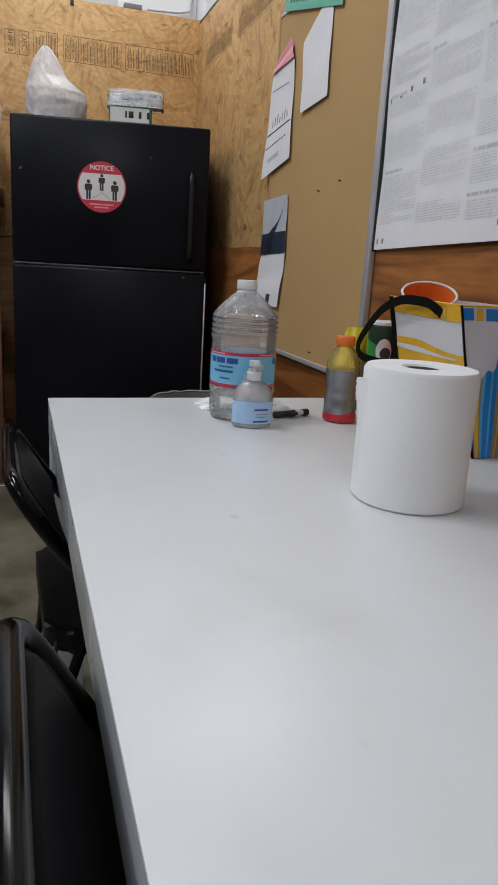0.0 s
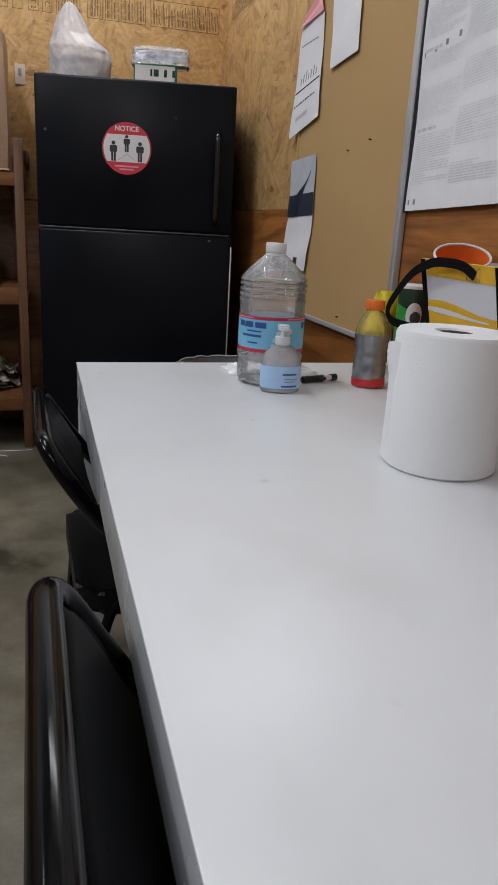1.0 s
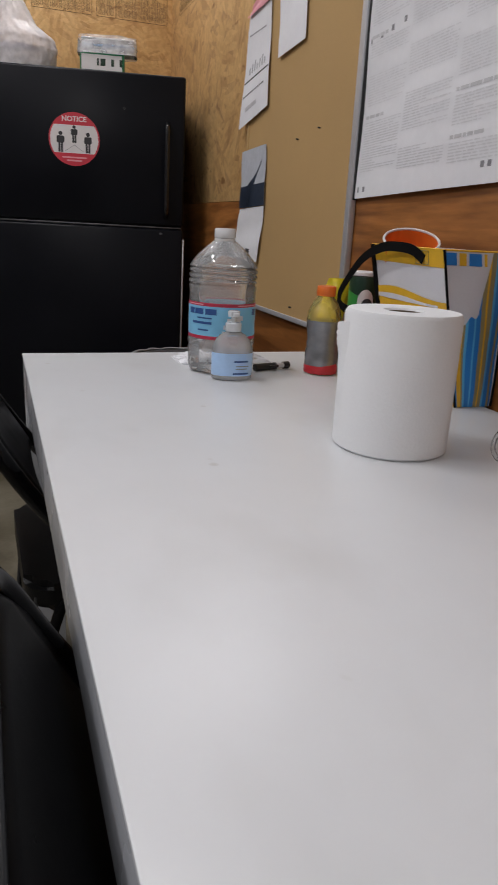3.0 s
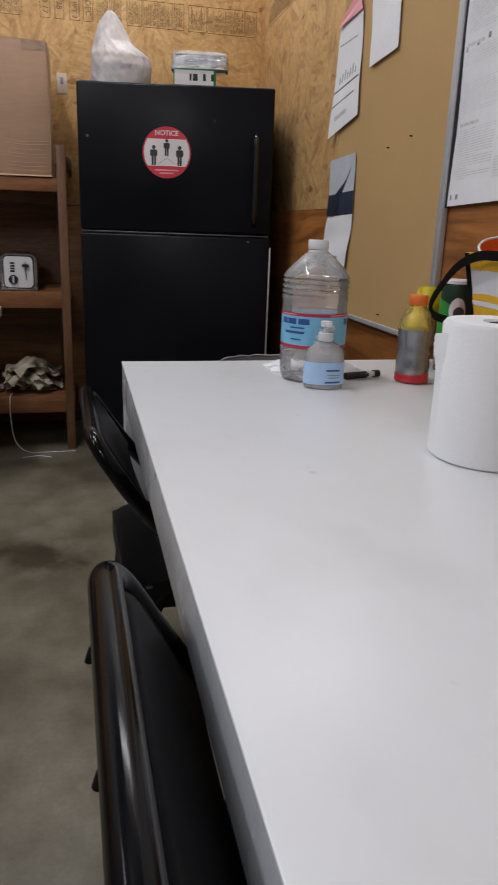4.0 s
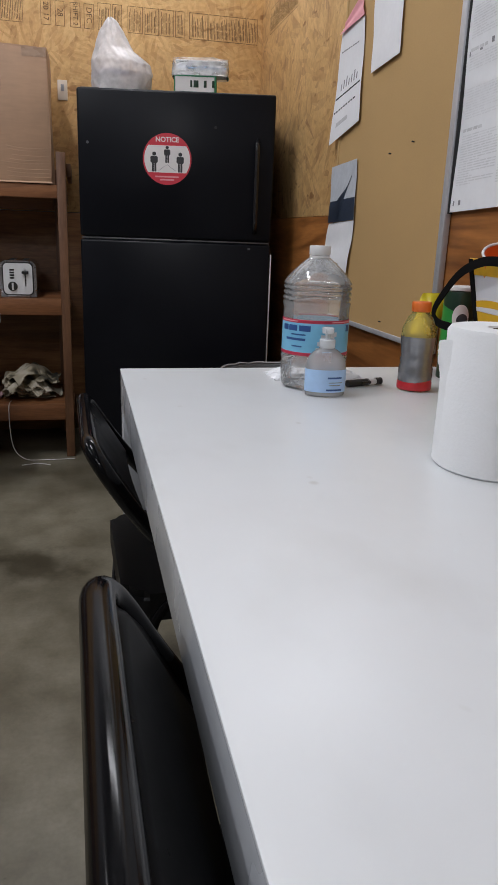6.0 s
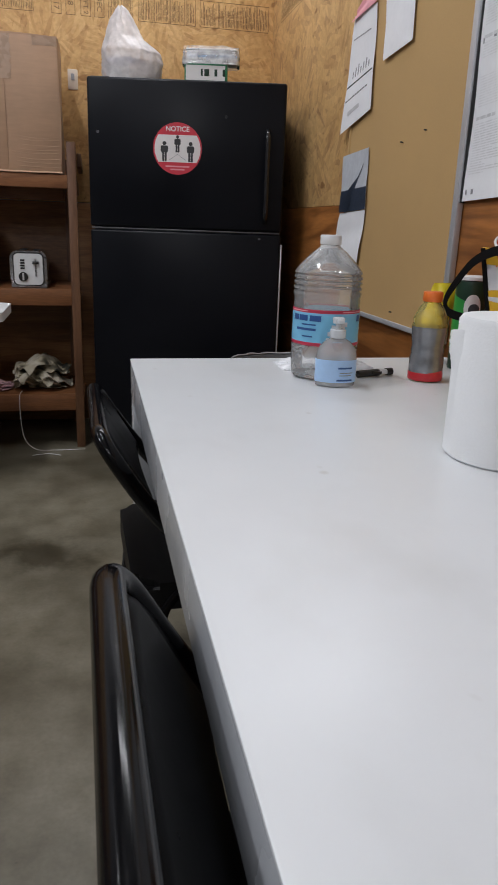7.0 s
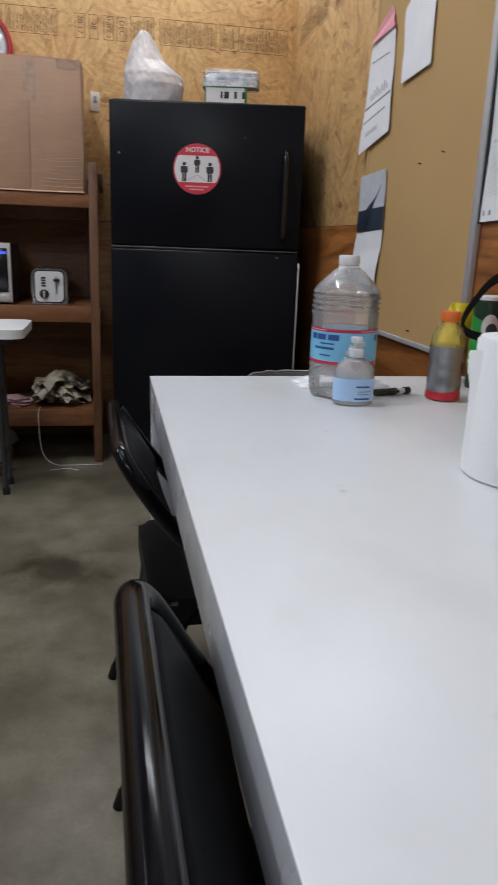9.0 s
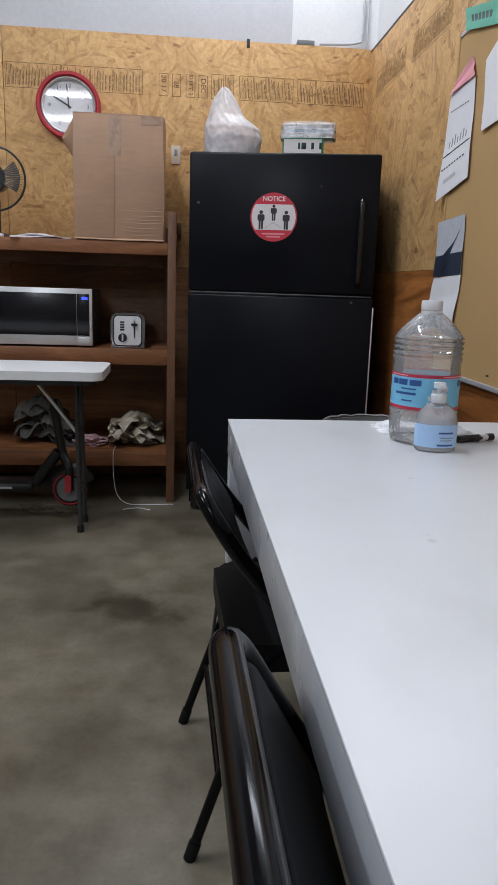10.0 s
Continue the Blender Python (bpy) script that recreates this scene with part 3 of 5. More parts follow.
st = thing("sticker", FRIDGE_AT @ pose(0.304, FY - 0.001, 1.375), "round red and white notice sticker with three figures", "sticker")
R = 0.1025
part("backing", slab(disc(R, 64), 0, 0.0008), STICKER_RED, st, at=pose(0, 0, 0, 90))
band = [(x, y) for x, y in disc(R - 0.006, 96) if abs(y) < 0.056] 
part("white_field", slab(sorted(band, key=lambda p: math.atan2(p[1], p[0])), 0.0008, 0.0014), STICKER_WHITE, st, at=pose(0, 0, 0, 90))
part("lettering", letters("NOTICE", 0.027, bold=0.0006), STICKER_WHITE, st, at=pose(0, -0.0013, 0.076))
for k, (w_, z_) in enumerate(((0.1, -0.070), (0.06, -0.082))):
    part("lettering", box(-w_ / 2, w_ / 2, -0.0014, -0.0008, z_ - 0.003, z_ + 0.003), PINK, st)
for px, pz, sc in ((-0.055, -0.008, 1.0), (0.0, 0.022, 0.85), (0.055, -0.008, 1.0)):
    fig = slab([(px + x * sc, pz + y * sc) for x, y in round_rect(-0.0155, 0.0155, -0.008, 0.019, 0.006, 3)], 0.0014, 0.002)
    for k in (-1, 1):
        slab([(px + (x + k * 0.0052) * sc, pz + y * sc) for x, y in round_rect(-0.0042, 0.0042, -0.043, -0.006, 0.002, 2)], 0.0014, 0.0021, bm=fig)
    slab([(px + x, pz + 0.028 * sc + y) for x, y in disc(0.008 * sc, 16)], 0.0014, 0.002, bm=fig)
    part("pictogram", fig, DARK_INK, st, at=pose(0, 0, 0, 90))
part("pictogram", tube([(-0.036, -0.0016, -0.046), (0.0, -0.0016, -0.022), (0.036, -0.0016, -0.046)], 0.0008, 6), INK, st)

# ---- things on the fridge ----
pb = thing("plate_stack", FRIDGE_AT @ pose(0.068, 3.62, FH - 0.012), "stack of paper plates with a blue rim in clear bag", "plates")
part("plates", lathe([(0.06, 0), (0.082, 0.012), (0.084, 0.088), (0.07, 0.09)], 48), PAPER, pb)
part("rim", lathe([(0.083, 0.078), (0.087, 0.081), (0.087, 0.098), (0.082, 0.1), (0.07, 0.088)], 48), surf("blue_rim", (0.16, 0.2, 0.45), 0.5), pb, "blue printed rim")
part("bowls", lathe([(0.03, 0), (0.044, 0.01), (0.046, 0.098), (0.035, 0.102)], 32, cx=0.105, cy=0.03), PAPER, pb, "white paper bowls")
BAG_WEST = ((0, -0.1), (0.45, -0.1), (0.8, -0.068), (0.93, -0.045), (1, -0.028))
BAG_EAST = ((0, 0.14), (0.3, 0.155), (0.42, 0.145), (0.6, 0.075), (0.85, 0.03), (0.95, 0.012), (1, -0.012))


def along(table, v):
    for (a, p), (b, q) in zip(table, table[1:]):
        if v <= b:
            return p + (q - p) * (v - a) / (b - a)
    return table[-1][1]


def bag_shape(u, v):
    a = 2 * math.pi * u
    west, east = along(BAG_WEST, v), along(BAG_EAST, v)
    mid, half = (west + east) / 2, (east - west) / 2
    c, s_ = math.cos(a), math.sin(a)
    crease = 1 - 2 * abs(noise.noise(Vector((2.4 * c + 1.5 * v, 2.4 * s_, 4.0 * v))))
    fine = noise.noise(Vector((9 * c, 9 * s_, 14 * v)))
    r = half * (1 + 0.035 * crease + 0.035 * fine)
    return (mid + r * c, r * s_ * 0.85, 0.302 * v + 0.008 * crease * v)


part("bag", sheet(bag_shape, 110, 60, 0), FILM, pb, "clear crinkled plastic bag")
gb = thing("tea_box", FRIDGE_AT @ pose(0.416, 3.545, FH), "green and white printed carton in a zip bag", "box")
part("carton", box(-0.088, 0.088, -0.05, 0.05, 0, 0.066, 0.002), surf("dark_green_card", (0.02, 0.2, 0.09), 0.5), gb)
part("front_label", box(-0.082, 0.08, -0.0515, -0.0495, 0.004, 0.060), STICKER_WHITE, gb)
for a, b in ((-0.02, -0.012), (-0.006, 0.014), (0.036, 0.048), (0.07, 0.08)):
    part("print", box(a, b, -0.053, -0.0512, 0.02, 0.046, 0.0005), DARK_GREEN, gb)


def zip_bag(u, v):
    a = 2 * math.pi * u
    x = 0.118 * math.copysign(abs(math.cos(a)) ** 0.35, math.cos(a))
    y = (0.066 - 0.03 * v) * math.copysign(abs(math.sin(a)) ** 0.5, math.sin(a))
    return (x + 0.02 + 0.004 * noise.noise(Vector((x * 20, y * 20, v * 5))), y + 0.006 * noise.noise(Vector((x * 30, v * 6, 2))), 0.064 + 0.072 * v + 0.005 * noise.noise(Vector((x * 15, v * 3, 5))))


part("zip_bag", sheet(zip_bag, 64, 18, 0), ZIP_FILM, gb, "clear zip bag")
for k in range(7):
    part("paper", box(-0.082 + 0.003 * (k % 2), 0.128 - 0.004 * (k % 3), -0.044, 0.028, 0.067 + 0.0085 * k, 0.0732 + 0.0085 * k, 0.001), (PAPER, PAPER, PAPER, SANI_BLUE, PAPER, PAPER, PAPER)[k], gb)

# ---- stamps on the strand board ----
INK_BROWN = surf("stamp_ink", (0.17, 0.10, 0.045), 0.8, var=0.25, big=20, relief=0)


INK_FADED = surf("faded_stamp_ink", (0.34, 0.21, 0.09), 0.8, var=0.25, big=20, relief=0)


def stamp(parent, x0, x1, z0, z1, plane, rows):
    """A printed frame with close bars, on a wall plane."""
    bm = bmesh.new()
    t = 0.0022

    def bar(a, b, c, d):
        if plane == "y":
            box(a, b, WY - 0.0006, WY, c, d, bm=bm)
        else:
            box(WX - 0.0006, WX, a, b, c, d, bm=bm)
    for a, b, c, d in ((x0, x1, z0, z0 + t), (x0, x1, z1 - t, z1), (x0, x0 + t, z0, z1), (x1 - t, x1, z0, z1)):
        bar(a, b, c, d)
    x = x0 + 0.008
    while rows and x < x1 - 0.008:
        w_ = random.uniform(0.0015, 0.0035)
        a, b = random.uniform(z0 + 0.006, z0 + 0.016), random.uniform(z1 - 0.04, z1 - 0.006)
        cut = random.uniform(a + 0.02, b - 0.02)
        bar(x, x + w_, a, cut - 0.003)
        bar(x, x + w_, cut + 0.003, b)
        x += w_ + random.uniform(0.003, 0.006)
    return part("stamp", bm, INK_BROWN if plane == "y" else INK_FADED, parent)


marks = thing("wall_stamp", pose(0, 0, 0), "brown printed mill stamps along the board", "stamp")
Z0, Z1 = 2.018, 2.136
for a, b in ((-1.4, -1.12), (-0.995, -0.88), (-0.876, -0.72), (-0.716, -0.55), (-0.546, -0.31), (0.041, 0.105), (0.112, 0.157), (0.185, 0.259), (0.264, 0.338), (0.342, 0.413), (0.42, 0.469), (0.49, 0.585), (0.588, 0.78), (0.783, 0.843)):
    stamp(marks, a, b, Z0, Z1, "y", True)
for a, b, word in ((-0.228, -0.18, "20 17"), (-0.16, -0.116, "28"), (-0.09, -0.042, "SHIFT 2"), (-0.025, 0.022, "DEC")):
    stamp(marks, a, b, Z0, Z1 - 0.01, "y", False)
    part("lettering", letters(word, 0.036 if len(word) < 6 else 0.031), INK_BROWN, marks, at=pose((a + b) / 2, WY - 0.0005, (Z0 + Z1) / 2, 0, 90, 0))
marks2 = thing("wall_stamp", pose(0, 0, 0), "faded brown printed stamp along the side board", "stamp")
for a, b in ((3.5, 3.98), (2.95, 3.4), (2.2, 2.8)):
    stamp(marks2, a, b, 2.03, 2.14, "x", True)

# ---- clock, outlet, conduit ----
ck = thing("wall_clock", pose(-0.682, WY, 1.941, 90) @ Matrix.Scale(0.975, 4), "round red-rimmed wall clock with white face", "clock")


def ring(r0, r1, z0, z1, n=64):
    return lathe([(r0, z0), (r1, z0), (r1, z1 - 0.006), (r1 - 0.006, z1), (r0 + 0.006, z1), (r0, z1 - 0.006), (r0, z0)], n, cap=False)


part("rim", ring(0.142, 0.165, 0, 0.04), surf("dark_red_rim", (0.4, 0.012, 0.025), 0.35, var=0.08), ck)
part("inner_rim", ring(0.128, 0.141, 0, 0.034), STEEL, ck, "silver inner ring")
part("face", slab(disc(0.13, 64), 0.001, 0.012), STICKER_WHITE, ck)
for k in range(12):
    a = radians(90 - 30 * (k + 1))
    n_ = letters(str(k + 1), 0.03)
    part("numeral", n_, DARK_INK, ck, at=pose(0.098 * math.cos(a), 0.098 * math.sin(a), 0.0135, -90))
for ang, ln, w_ in ((150, 0.085, 0.004), (95, 0.105, 0.003)):
    part("hand", box(-0.015, ln, -w_, w_, 0.014, 0.016), DARK_INK, ck, at=pose(0, 0, 0, 0, 0, ang))
part("glass", slab(disc(0.129, 64), 0.026, 0.028), FLAT_GLASS, ck).visible_shadow = False

ol = thing("wall_switch", pose(-0.138, WY, 1.735), "white wall switch plate", "switch")
part("plate", box(-0.024, 0.024, -0.006, 0, -0.046, 0.046, 0.003), surf("cream_plate", (0.62, 0.52, 0.42), 0.45, var=0.05), ol)
part("toggle", box(-0.008, 0.008, -0.010, -0.005, -0.004, 0.026, 0.001), INK, ol)

CONDUIT = surf("galvanised_conduit", (0.5, 0.5, 0.52), 0.45, 0.3, var=0.08)
cd = thing("conduit", pose(0, 0, 0), "grey electrical conduit with a junction box", "conduit")
part("pipe", tube(smooth_path([(0.82, WY + 0.025, CEIL - 0.01), (0.825, WY + 0.025, 2.6), (0.825, WY + 0.025, 2.38), (0.79, WY + 0.022, 2.33), (0.6, WY + 0.022, 2.315)], 8), 0.0055, 10), CONDUIT, cd)
part("pipe", tube([(0.845, WY + 0.025, CEIL - 0.01), (0.85, WY + 0.025, 2.31)], 0.0055, 10), CONDUIT, cd)
part("junction_box", box(0.48, 0.57, WY + 0.0, WY + 0.039, 2.3, 2.325, 0.004), GREY_PL, cd)
part("clip", box(0.218, 0.235, WY - 0.004, WY + 0.02, 2.27, 2.312, 0.002), DARK_STEEL, cd)

# ---- shelf ----
SY = 3.615
SXR, SXL = -0.127, -2.3
sh = thing("shelf", pose(0, 0, 0), "brown stained wooden shelf unit with three levels", "shelf")
for px in (SXR - 0.04, SXL):
    part("post", box(px, px + 0.04, SY, SY + 0.04, 0, 1.40, 0.002), POST_WOOD, sh)
    part("post", box(px - 0.03, px + 0.02, WY - 0.06, WY - 0.005, 0, 1.36, 0.002), POST_WOOD, sh)
for z0, z1 in ((1.205, 1.262), (0.69, 0.764), (0.188, 0.264)):
    part("front_rail", box(SXL + 0.04, SXR - 0.04, SY + 0.002, SY + 0.04, z0, z1, 0.002), SHELF_WOOD, sh)
    part("back_rail", box(SXL + 0.06, SXR - 0.075, WY - 0.045, WY - 0.008, z0 - 0.04, z1 - 0.02, 0.002), SHELF_WOOD, sh)
    part("board", box(SXL + 0.04, SXR - 0.04, SY + 0.04, WY - 0.046, z1 - 0.022, z1 - 0.002, 0.001), SHELF_WOOD, sh)
for z0 in (1.19, 0.66, 0.16):
    part("side_rail", box(SXR - 0.036, SXR + 0.0, SY + 0.042, WY - 0.062, z0, z0 + 0.06, 0.002), SHELF_WOOD, sh)

part("side_rail", box(SXR + 0.001, SXR + 0.022, SY + 0.06, WY - 0.01, 1.30, 1.358, 0.003), POST_WOOD, sh)

# ---- things on the shelf ----
cb = thing("cardboard_box", pose(-0.39, SY + 0.005, 1.262), "brown cardboard box, taped and creased, on the shelf", "box")


def dent(bm, amp, scale):
    bmesh.ops.subdivide_edges(bm, edges=bm.edges, cuts=14, use_grid_fill=True)
    for v in bm.verts:
        n_ = noise.noise_vector(v.co * scale)
        v.co += n_ * amp
    return bm


part("body", dent(box(-0.203, 0.203, 0, 0.40, 0.004, 0.547), 0.006, 5.0), CARDBOARD, cb)
part("flap_edge", box(-0.2, -0.021, -0.004, 0.0, 0.012, 0.538, 0.001), CARDBOARD, cb)
part("flap_edge", box(-0.018, 0.2, -0.003, 0.0, 0.01, 0.54, 0.001), CARDBOARD, cb)
part("bottom_lip", tube(smooth_path([(-0.2, -0.004, 0.008), (0.0, -0.008, 0.006), (0.205, -0.006, 0.008)], 6), 0.005, 8, flat=0.5), CARDBOARD, cb)
part("open_flap", sheet(lambda u, v: (-0.201 - 0.06 * u * (1 - abs(2 * v - 1)), 0.01 + 0.06 * u, 0.545 - 0.2 * v), 8, 8, 0.003), CARDBOARD, cb, "open cardboard flap")
part("tape", sheet(lambda u, v: (-0.04 + 0.05 * u + 0.006 * noise.noise(Vector((v * 9, u, 2))), -0.0046 - 0.0012 * noise.noise(Vector((u * 3, v * 14, 5))), 0.37 + 0.17 * v), 6, 20, 0.0004), TAPE, cb, "strip of clear packing tape, torn off")
part("tape", sheet(lambda u, v: (0.1 + 0.1 * u, -0.0046 - 0.0015 * noise.noise(Vector((u * 6, v * 8, 3))), 0.505 + 0.035 * v), 12, 6, 0.0004), TAPE, cb, "crinkled tape near the corner")
rnd_crease = random.Random(11)
for k in range(10):
    z_ = 0.025 + 0.018 * k + rnd_crease.uniform(-0.005, 0.005)
    x0_, x1_ = (-0.01, 0.198) if k < 8 else (-0.19, -0.03)
    part("crease", tube(smooth_path([(x0_ + rnd_crease.uniform(0, 0.05), -0.0028, z_ + 0.006), ((x0_ + x1_) / 2, -0.0034, z_ + rnd_crease.uniform(-0.003, 0.003)), (x1_, -0.0028, z_ + 0.004)], 5), 0.0017, 6, flat=0.5), CARDBOARD, cb)

mw = thing("microwave", pose(-0.785, 3.66, 0.764), "silver microwave with a dark door and blue display", "microwave")
part("body", box(-0.26, 0.26, 0.02, 0.36, 0.012, 0.272, 0.004), DARK_STEEL, mw)
part("front_frame", box(-0.262, 0.262, 0, 0.022, 0.008, 0.276, 0.004), STEEL, mw, "silver front")
part("door_glass", box(-0.25, 0.1885, -0.004, 0.001, 0.055, 0.252, 0.002), DARK_GLASS, mw)
part("control_panel", box(0.19, 0.248, -0.004, 0.001, 0.055, 0.252, 0.002), DARK_GLASS, mw)
part("release_button", box(0.190, 0.25, -0.002, 0.001, 0.014, 0.048, 0.002), STEEL, mw)
for k in range(4):
    part("digit", box(0.214 + 0.0075 * k, 0.2185 + 0.0075 * k, -0.0052, -0.0042, 0.226, 0.238), BLUE_LED, mw, "lit blue digit")
for fx_ in (-0.22, 0.22):
    part("foot", box(fx_ - 0.02, fx_ + 0.02, 0.03, 0.33, 0, 0.013, 0.002), BLACK_PL, mw)

to = thing("toaster", pose(-0.358, 3.68, 0.764), "chrome toaster with black dial and lever", "toaster")
part("body", slab(round_rect(-0.082, 0.082, 0.0, 0.164, 0.035), 0, 0.27, 0.012), CHROME, to, at=pose(0, 0.272, 0.002, 90))
part("gasket", slab(round_rect(-0.069, 0.069, 0.007, 0.157, 0.024), 0, 0.003, 0.001), BLACK_PL, to, at=pose(0, 0.001, 0.002, 90))
part("end_panel", slab(round_rect(-0.064, 0.064, 0.012, 0.152, 0.02), 0, 0.004, 0.001), BRIGHT_PANEL, to, "bright brushed end panel", at=pose(0, 0.0, 0.002, 90))
part("base", box(-0.08, 0.08, 0.004, 0.27, 0, 0.016, 0.003), GREY_PL, to)
part("lever_slot", box(0.03, 0.036, -0.004, -0.001, 0.05, 0.13), BLACK_PL, to)
part("lever", box(0.018, 0.048, -0.02, -0.002, 0.108, 0.12, 0.003), BLACK_PL, to)
part("dial", slab(disc(0.021, 28), 0, 0.012, 0.003), BLACK_PL, to, at=pose(-0.024, -0.001, 0.05, 90))
part("pointer", box(-0.028, -0.020, -0.0145, -0.0125, 0.034, 0.066), STEEL, to)
for k in range(4):
    part("button", box(-0.036, -0.016, -0.006, -0.0015, 0.084 + 0.012 * k, 0.092 + 0.012 * k, 0.001), BLACK_PL, to)
for s in (-0.03, 0.03):
    part("slot", box(s - 0.012, s + 0.012, 0.05, 0.23, 0.163, 0.1675), BLACK_PL, to)


def crumple(cx, cy, w_, d_, h_, seed, fold=1.0):
    """A heap of cloth: a sheet gathered into ridges."""
    def fn(u, v):
        x, y = (u - 0.5) * 2, (v - 0.5) * 2
        e = max(0, 1 - max(abs(x), abs(y)) ** 4)
        n1 = noise.noise(Vector((x * 1.6 * fold + seed, y * 1.6 * fold, seed * 0.7)))
        n2 = 1 - abs(noise.noise(Vector(((x + 0.8 * y) * 1.3 * fold, (y * 1.2 - x * 0.9) * 3.6 * fold + seed, 3.1)))) * 2.2
        n3 = 1 - abs(noise.noise(Vector((x * 4 + y * 3, y * 7 - x * 3, seed)))) * 2
        z = h_ * e * (0.42 + 0.45 * n1 + 0.34 * n2 + 0.13 * n3)
        return (cx + x * w_ * (1 + 0.16 * n2), cy + y * d_ * (1 + 0.2 * n1), max(0.002, z))
    return sheet(fn, 56, 40, 0.003)


def camo(name):
    m, nt, b = nodes_of(name)
    n1 = noise_out(nt, coords(nt), 13, 2, 0.5)
    c = ramp(nt, n1, [(0.36, (0.03, 0.028, 0.02)), (0.42, (0.12, 0.1, 0.06)), (0.48, (0.36, 0.31, 0.22)), (0.64, (0.5, 0.45, 0.36))])
    nt.links.new(c, b.inputs["Base Color"])
    b.inputs["Roughness"].default_value = 0.85
    bump(nt, b, noise_out(nt, coords(nt), 300, 2), 0.3, 0.001)
    return m


CAMO, PINK_CLOTH, GREY_CLOTH = camo("camouflage_cloth"), surf("pink_cloth", (0.5, 0.3, 0.32), 0.9, var=0.2, big=30), surf("grey_cloth", (0.09, 0.085, 0.075), 0.9, var=0.55, big=14)


def folds(n, w_, d_, h_, seed):
    """A garment dropped in a heap: loosely folded layers lying over one another."""
    rnd = random.Random(seed)
    layers = []
    for k in range(n):
        ang, ln, wd = rnd.uniform(-0.9, 0.9), rnd.uniform(0.7, 1.1) * w_, rnd.uniform(0.35, 0.6) * d_
        ox, oy, oz = rnd.uniform(-0.35, 0.35) * w_, rnd.uniform(-0.5, 0.4) * d_, h_ * (0.1 + 0.62 * k / n)
        ph, lift, tip = rnd.uniform(0, 6), rnd.uniform(0.15, 0.4) * h_, rnd.uniform(-0.4, 0.5) * h_

        def fn(u, v):
            x, y = (u - 0.5) * 2 * ln, (v - 0.5) * 2 * wd
            z = oz + lift * math.cos(2.6 * (v - 0.5)) * math.sin(math.pi * min(1, u + 0.12)) + tip * (u - 0.5)
            z += 0.09 * h_ * math.sin(9 * u + ph) * math.cos(5 * v) + 0.16 * h_ * noise.noise(Vector((u * 4, v * 4, seed + k)))
            p = Vector((x * math.cos(ang) - y * math.sin(ang) + ox, x * math.sin(ang) + y * math.cos(ang) + oy, 0))
            z *= 1 - 0.3 * min(1.0, (p.x / w_ + 0.25) ** 2)
            return (p.x if abs(p.x) < w_ else math.copysign(w_ + 0.3 * (abs(p.x) - w_), p.x), p.y, max(0.003, z))
        layers.append(sheet(fn, 26, 14, 0.004))
    return layers


def garment(name, at, layers, material, label, category):
    g = thing(name, at, label, category)
    for bm in layers:
        part("fold", bm, material, g)


garment("jacket", pose(-0.325, 3.80, 0.264), folds(14, 0.13, 0.11, 0.175, 33), CAMO, "crumpled camouflage jacket on the lower shelf", "jacket")
garment("towel", pose(-0.56, 3.76, 0.264), folds(4, 0.085, 0.1, 0.055, 3), PINK_CLOTH, "folded pink and white towel on the lower shelf", "towel")
garment("blanket", pose(-0.78, 3.86, 0.264), folds(12, 0.15, 0.12, 0.25, 8), GREY_CLOTH, "crumpled grey blanket on the lower shelf", "blanket")
garment("plastic_sheet", pose(-0.75, 3.70, 1.262), folds(3, 0.13, 0.05, 0.03, 6), surf("white_film", (0.7, 0.68, 0.7), 0.35), "crumpled white plastic sheet on the top shelf", "plastic sheet")

fan = thing("desk_fan", pose(-0.99, 3.84, 1.262) @ Matrix.Scale(0.94, 4), "black desk fan with wire guard on the shelf", "fan")
part("base", lathe([(0.075, 0), (0.08, 0.01), (0.06, 0.025), (0.02, 0.032)], 32), BLACK_PL, fan)
part("stem", tube([(0, 0, 0.03), (0, 0.02, 0.17)], 0.018, 14), BLACK_PL, fan)
part("motor", lathe([(0.03, -0.05), (0.055, -0.04), (0.06, 0.03), (0.03, 0.05)], 28), BLACK_PL, fan, at=pose(0, 0.03, 0.29, 90))
BRASS = surf("bronze_wire", (0.23, 0.15, 0.08), 0.35, 0.8, var=0.1)
guard = bmesh.new()
for k in range(72):
    a = 2 * math.pi * k / 72
    tube([(0.035 * math.cos(a), -0.075, 0.29 + 0.035 * math.sin(a)), (0.11 * math.cos(a), -0.07, 0.29 + 0.11 * math.sin(a)), (0.152 * math.cos(a), -0.03, 0.29 + 0.152 * math.sin(a))], 0.0012, 5, guard)
part("wire_guard", guard, BRASS, fan)
part("guard_rim", tube([(0.154 * math.cos(2 * math.pi * k / 48), -0.028, 0.29 + 0.154 * math.sin(2 * math.pi * k / 48)) for k in range(48)], 0.0055, 8, closed=True), BLACK_PL, fan)
part("hub", slab(disc(0.068, 36), 0, 0.01, 0.003), BLACK_PL, fan, at=pose(0, -0.072, 0.29, 90))
for k in range(3):
    bl = sheet(lambda u, v: ((0.035 + 0.095 * u) * math.cos(-0.5 + 1.25 * v), 0.03 * (v - 0.5) - 0.03, (0.035 + 0.095 * u) * math.sin(-0.5 + 1.25 * v)), 8, 10, 0.002)
    part("blade", bl, BLACK_PL, fan, at=pose(0, 0, 0.29) @ pose(0, 0, 0, 0, 120 * k))
part("switch_plate", box(-0.05, 0.05, -0.082, -0.07, 0.004, 0.022, 0.003), STEEL, fan)

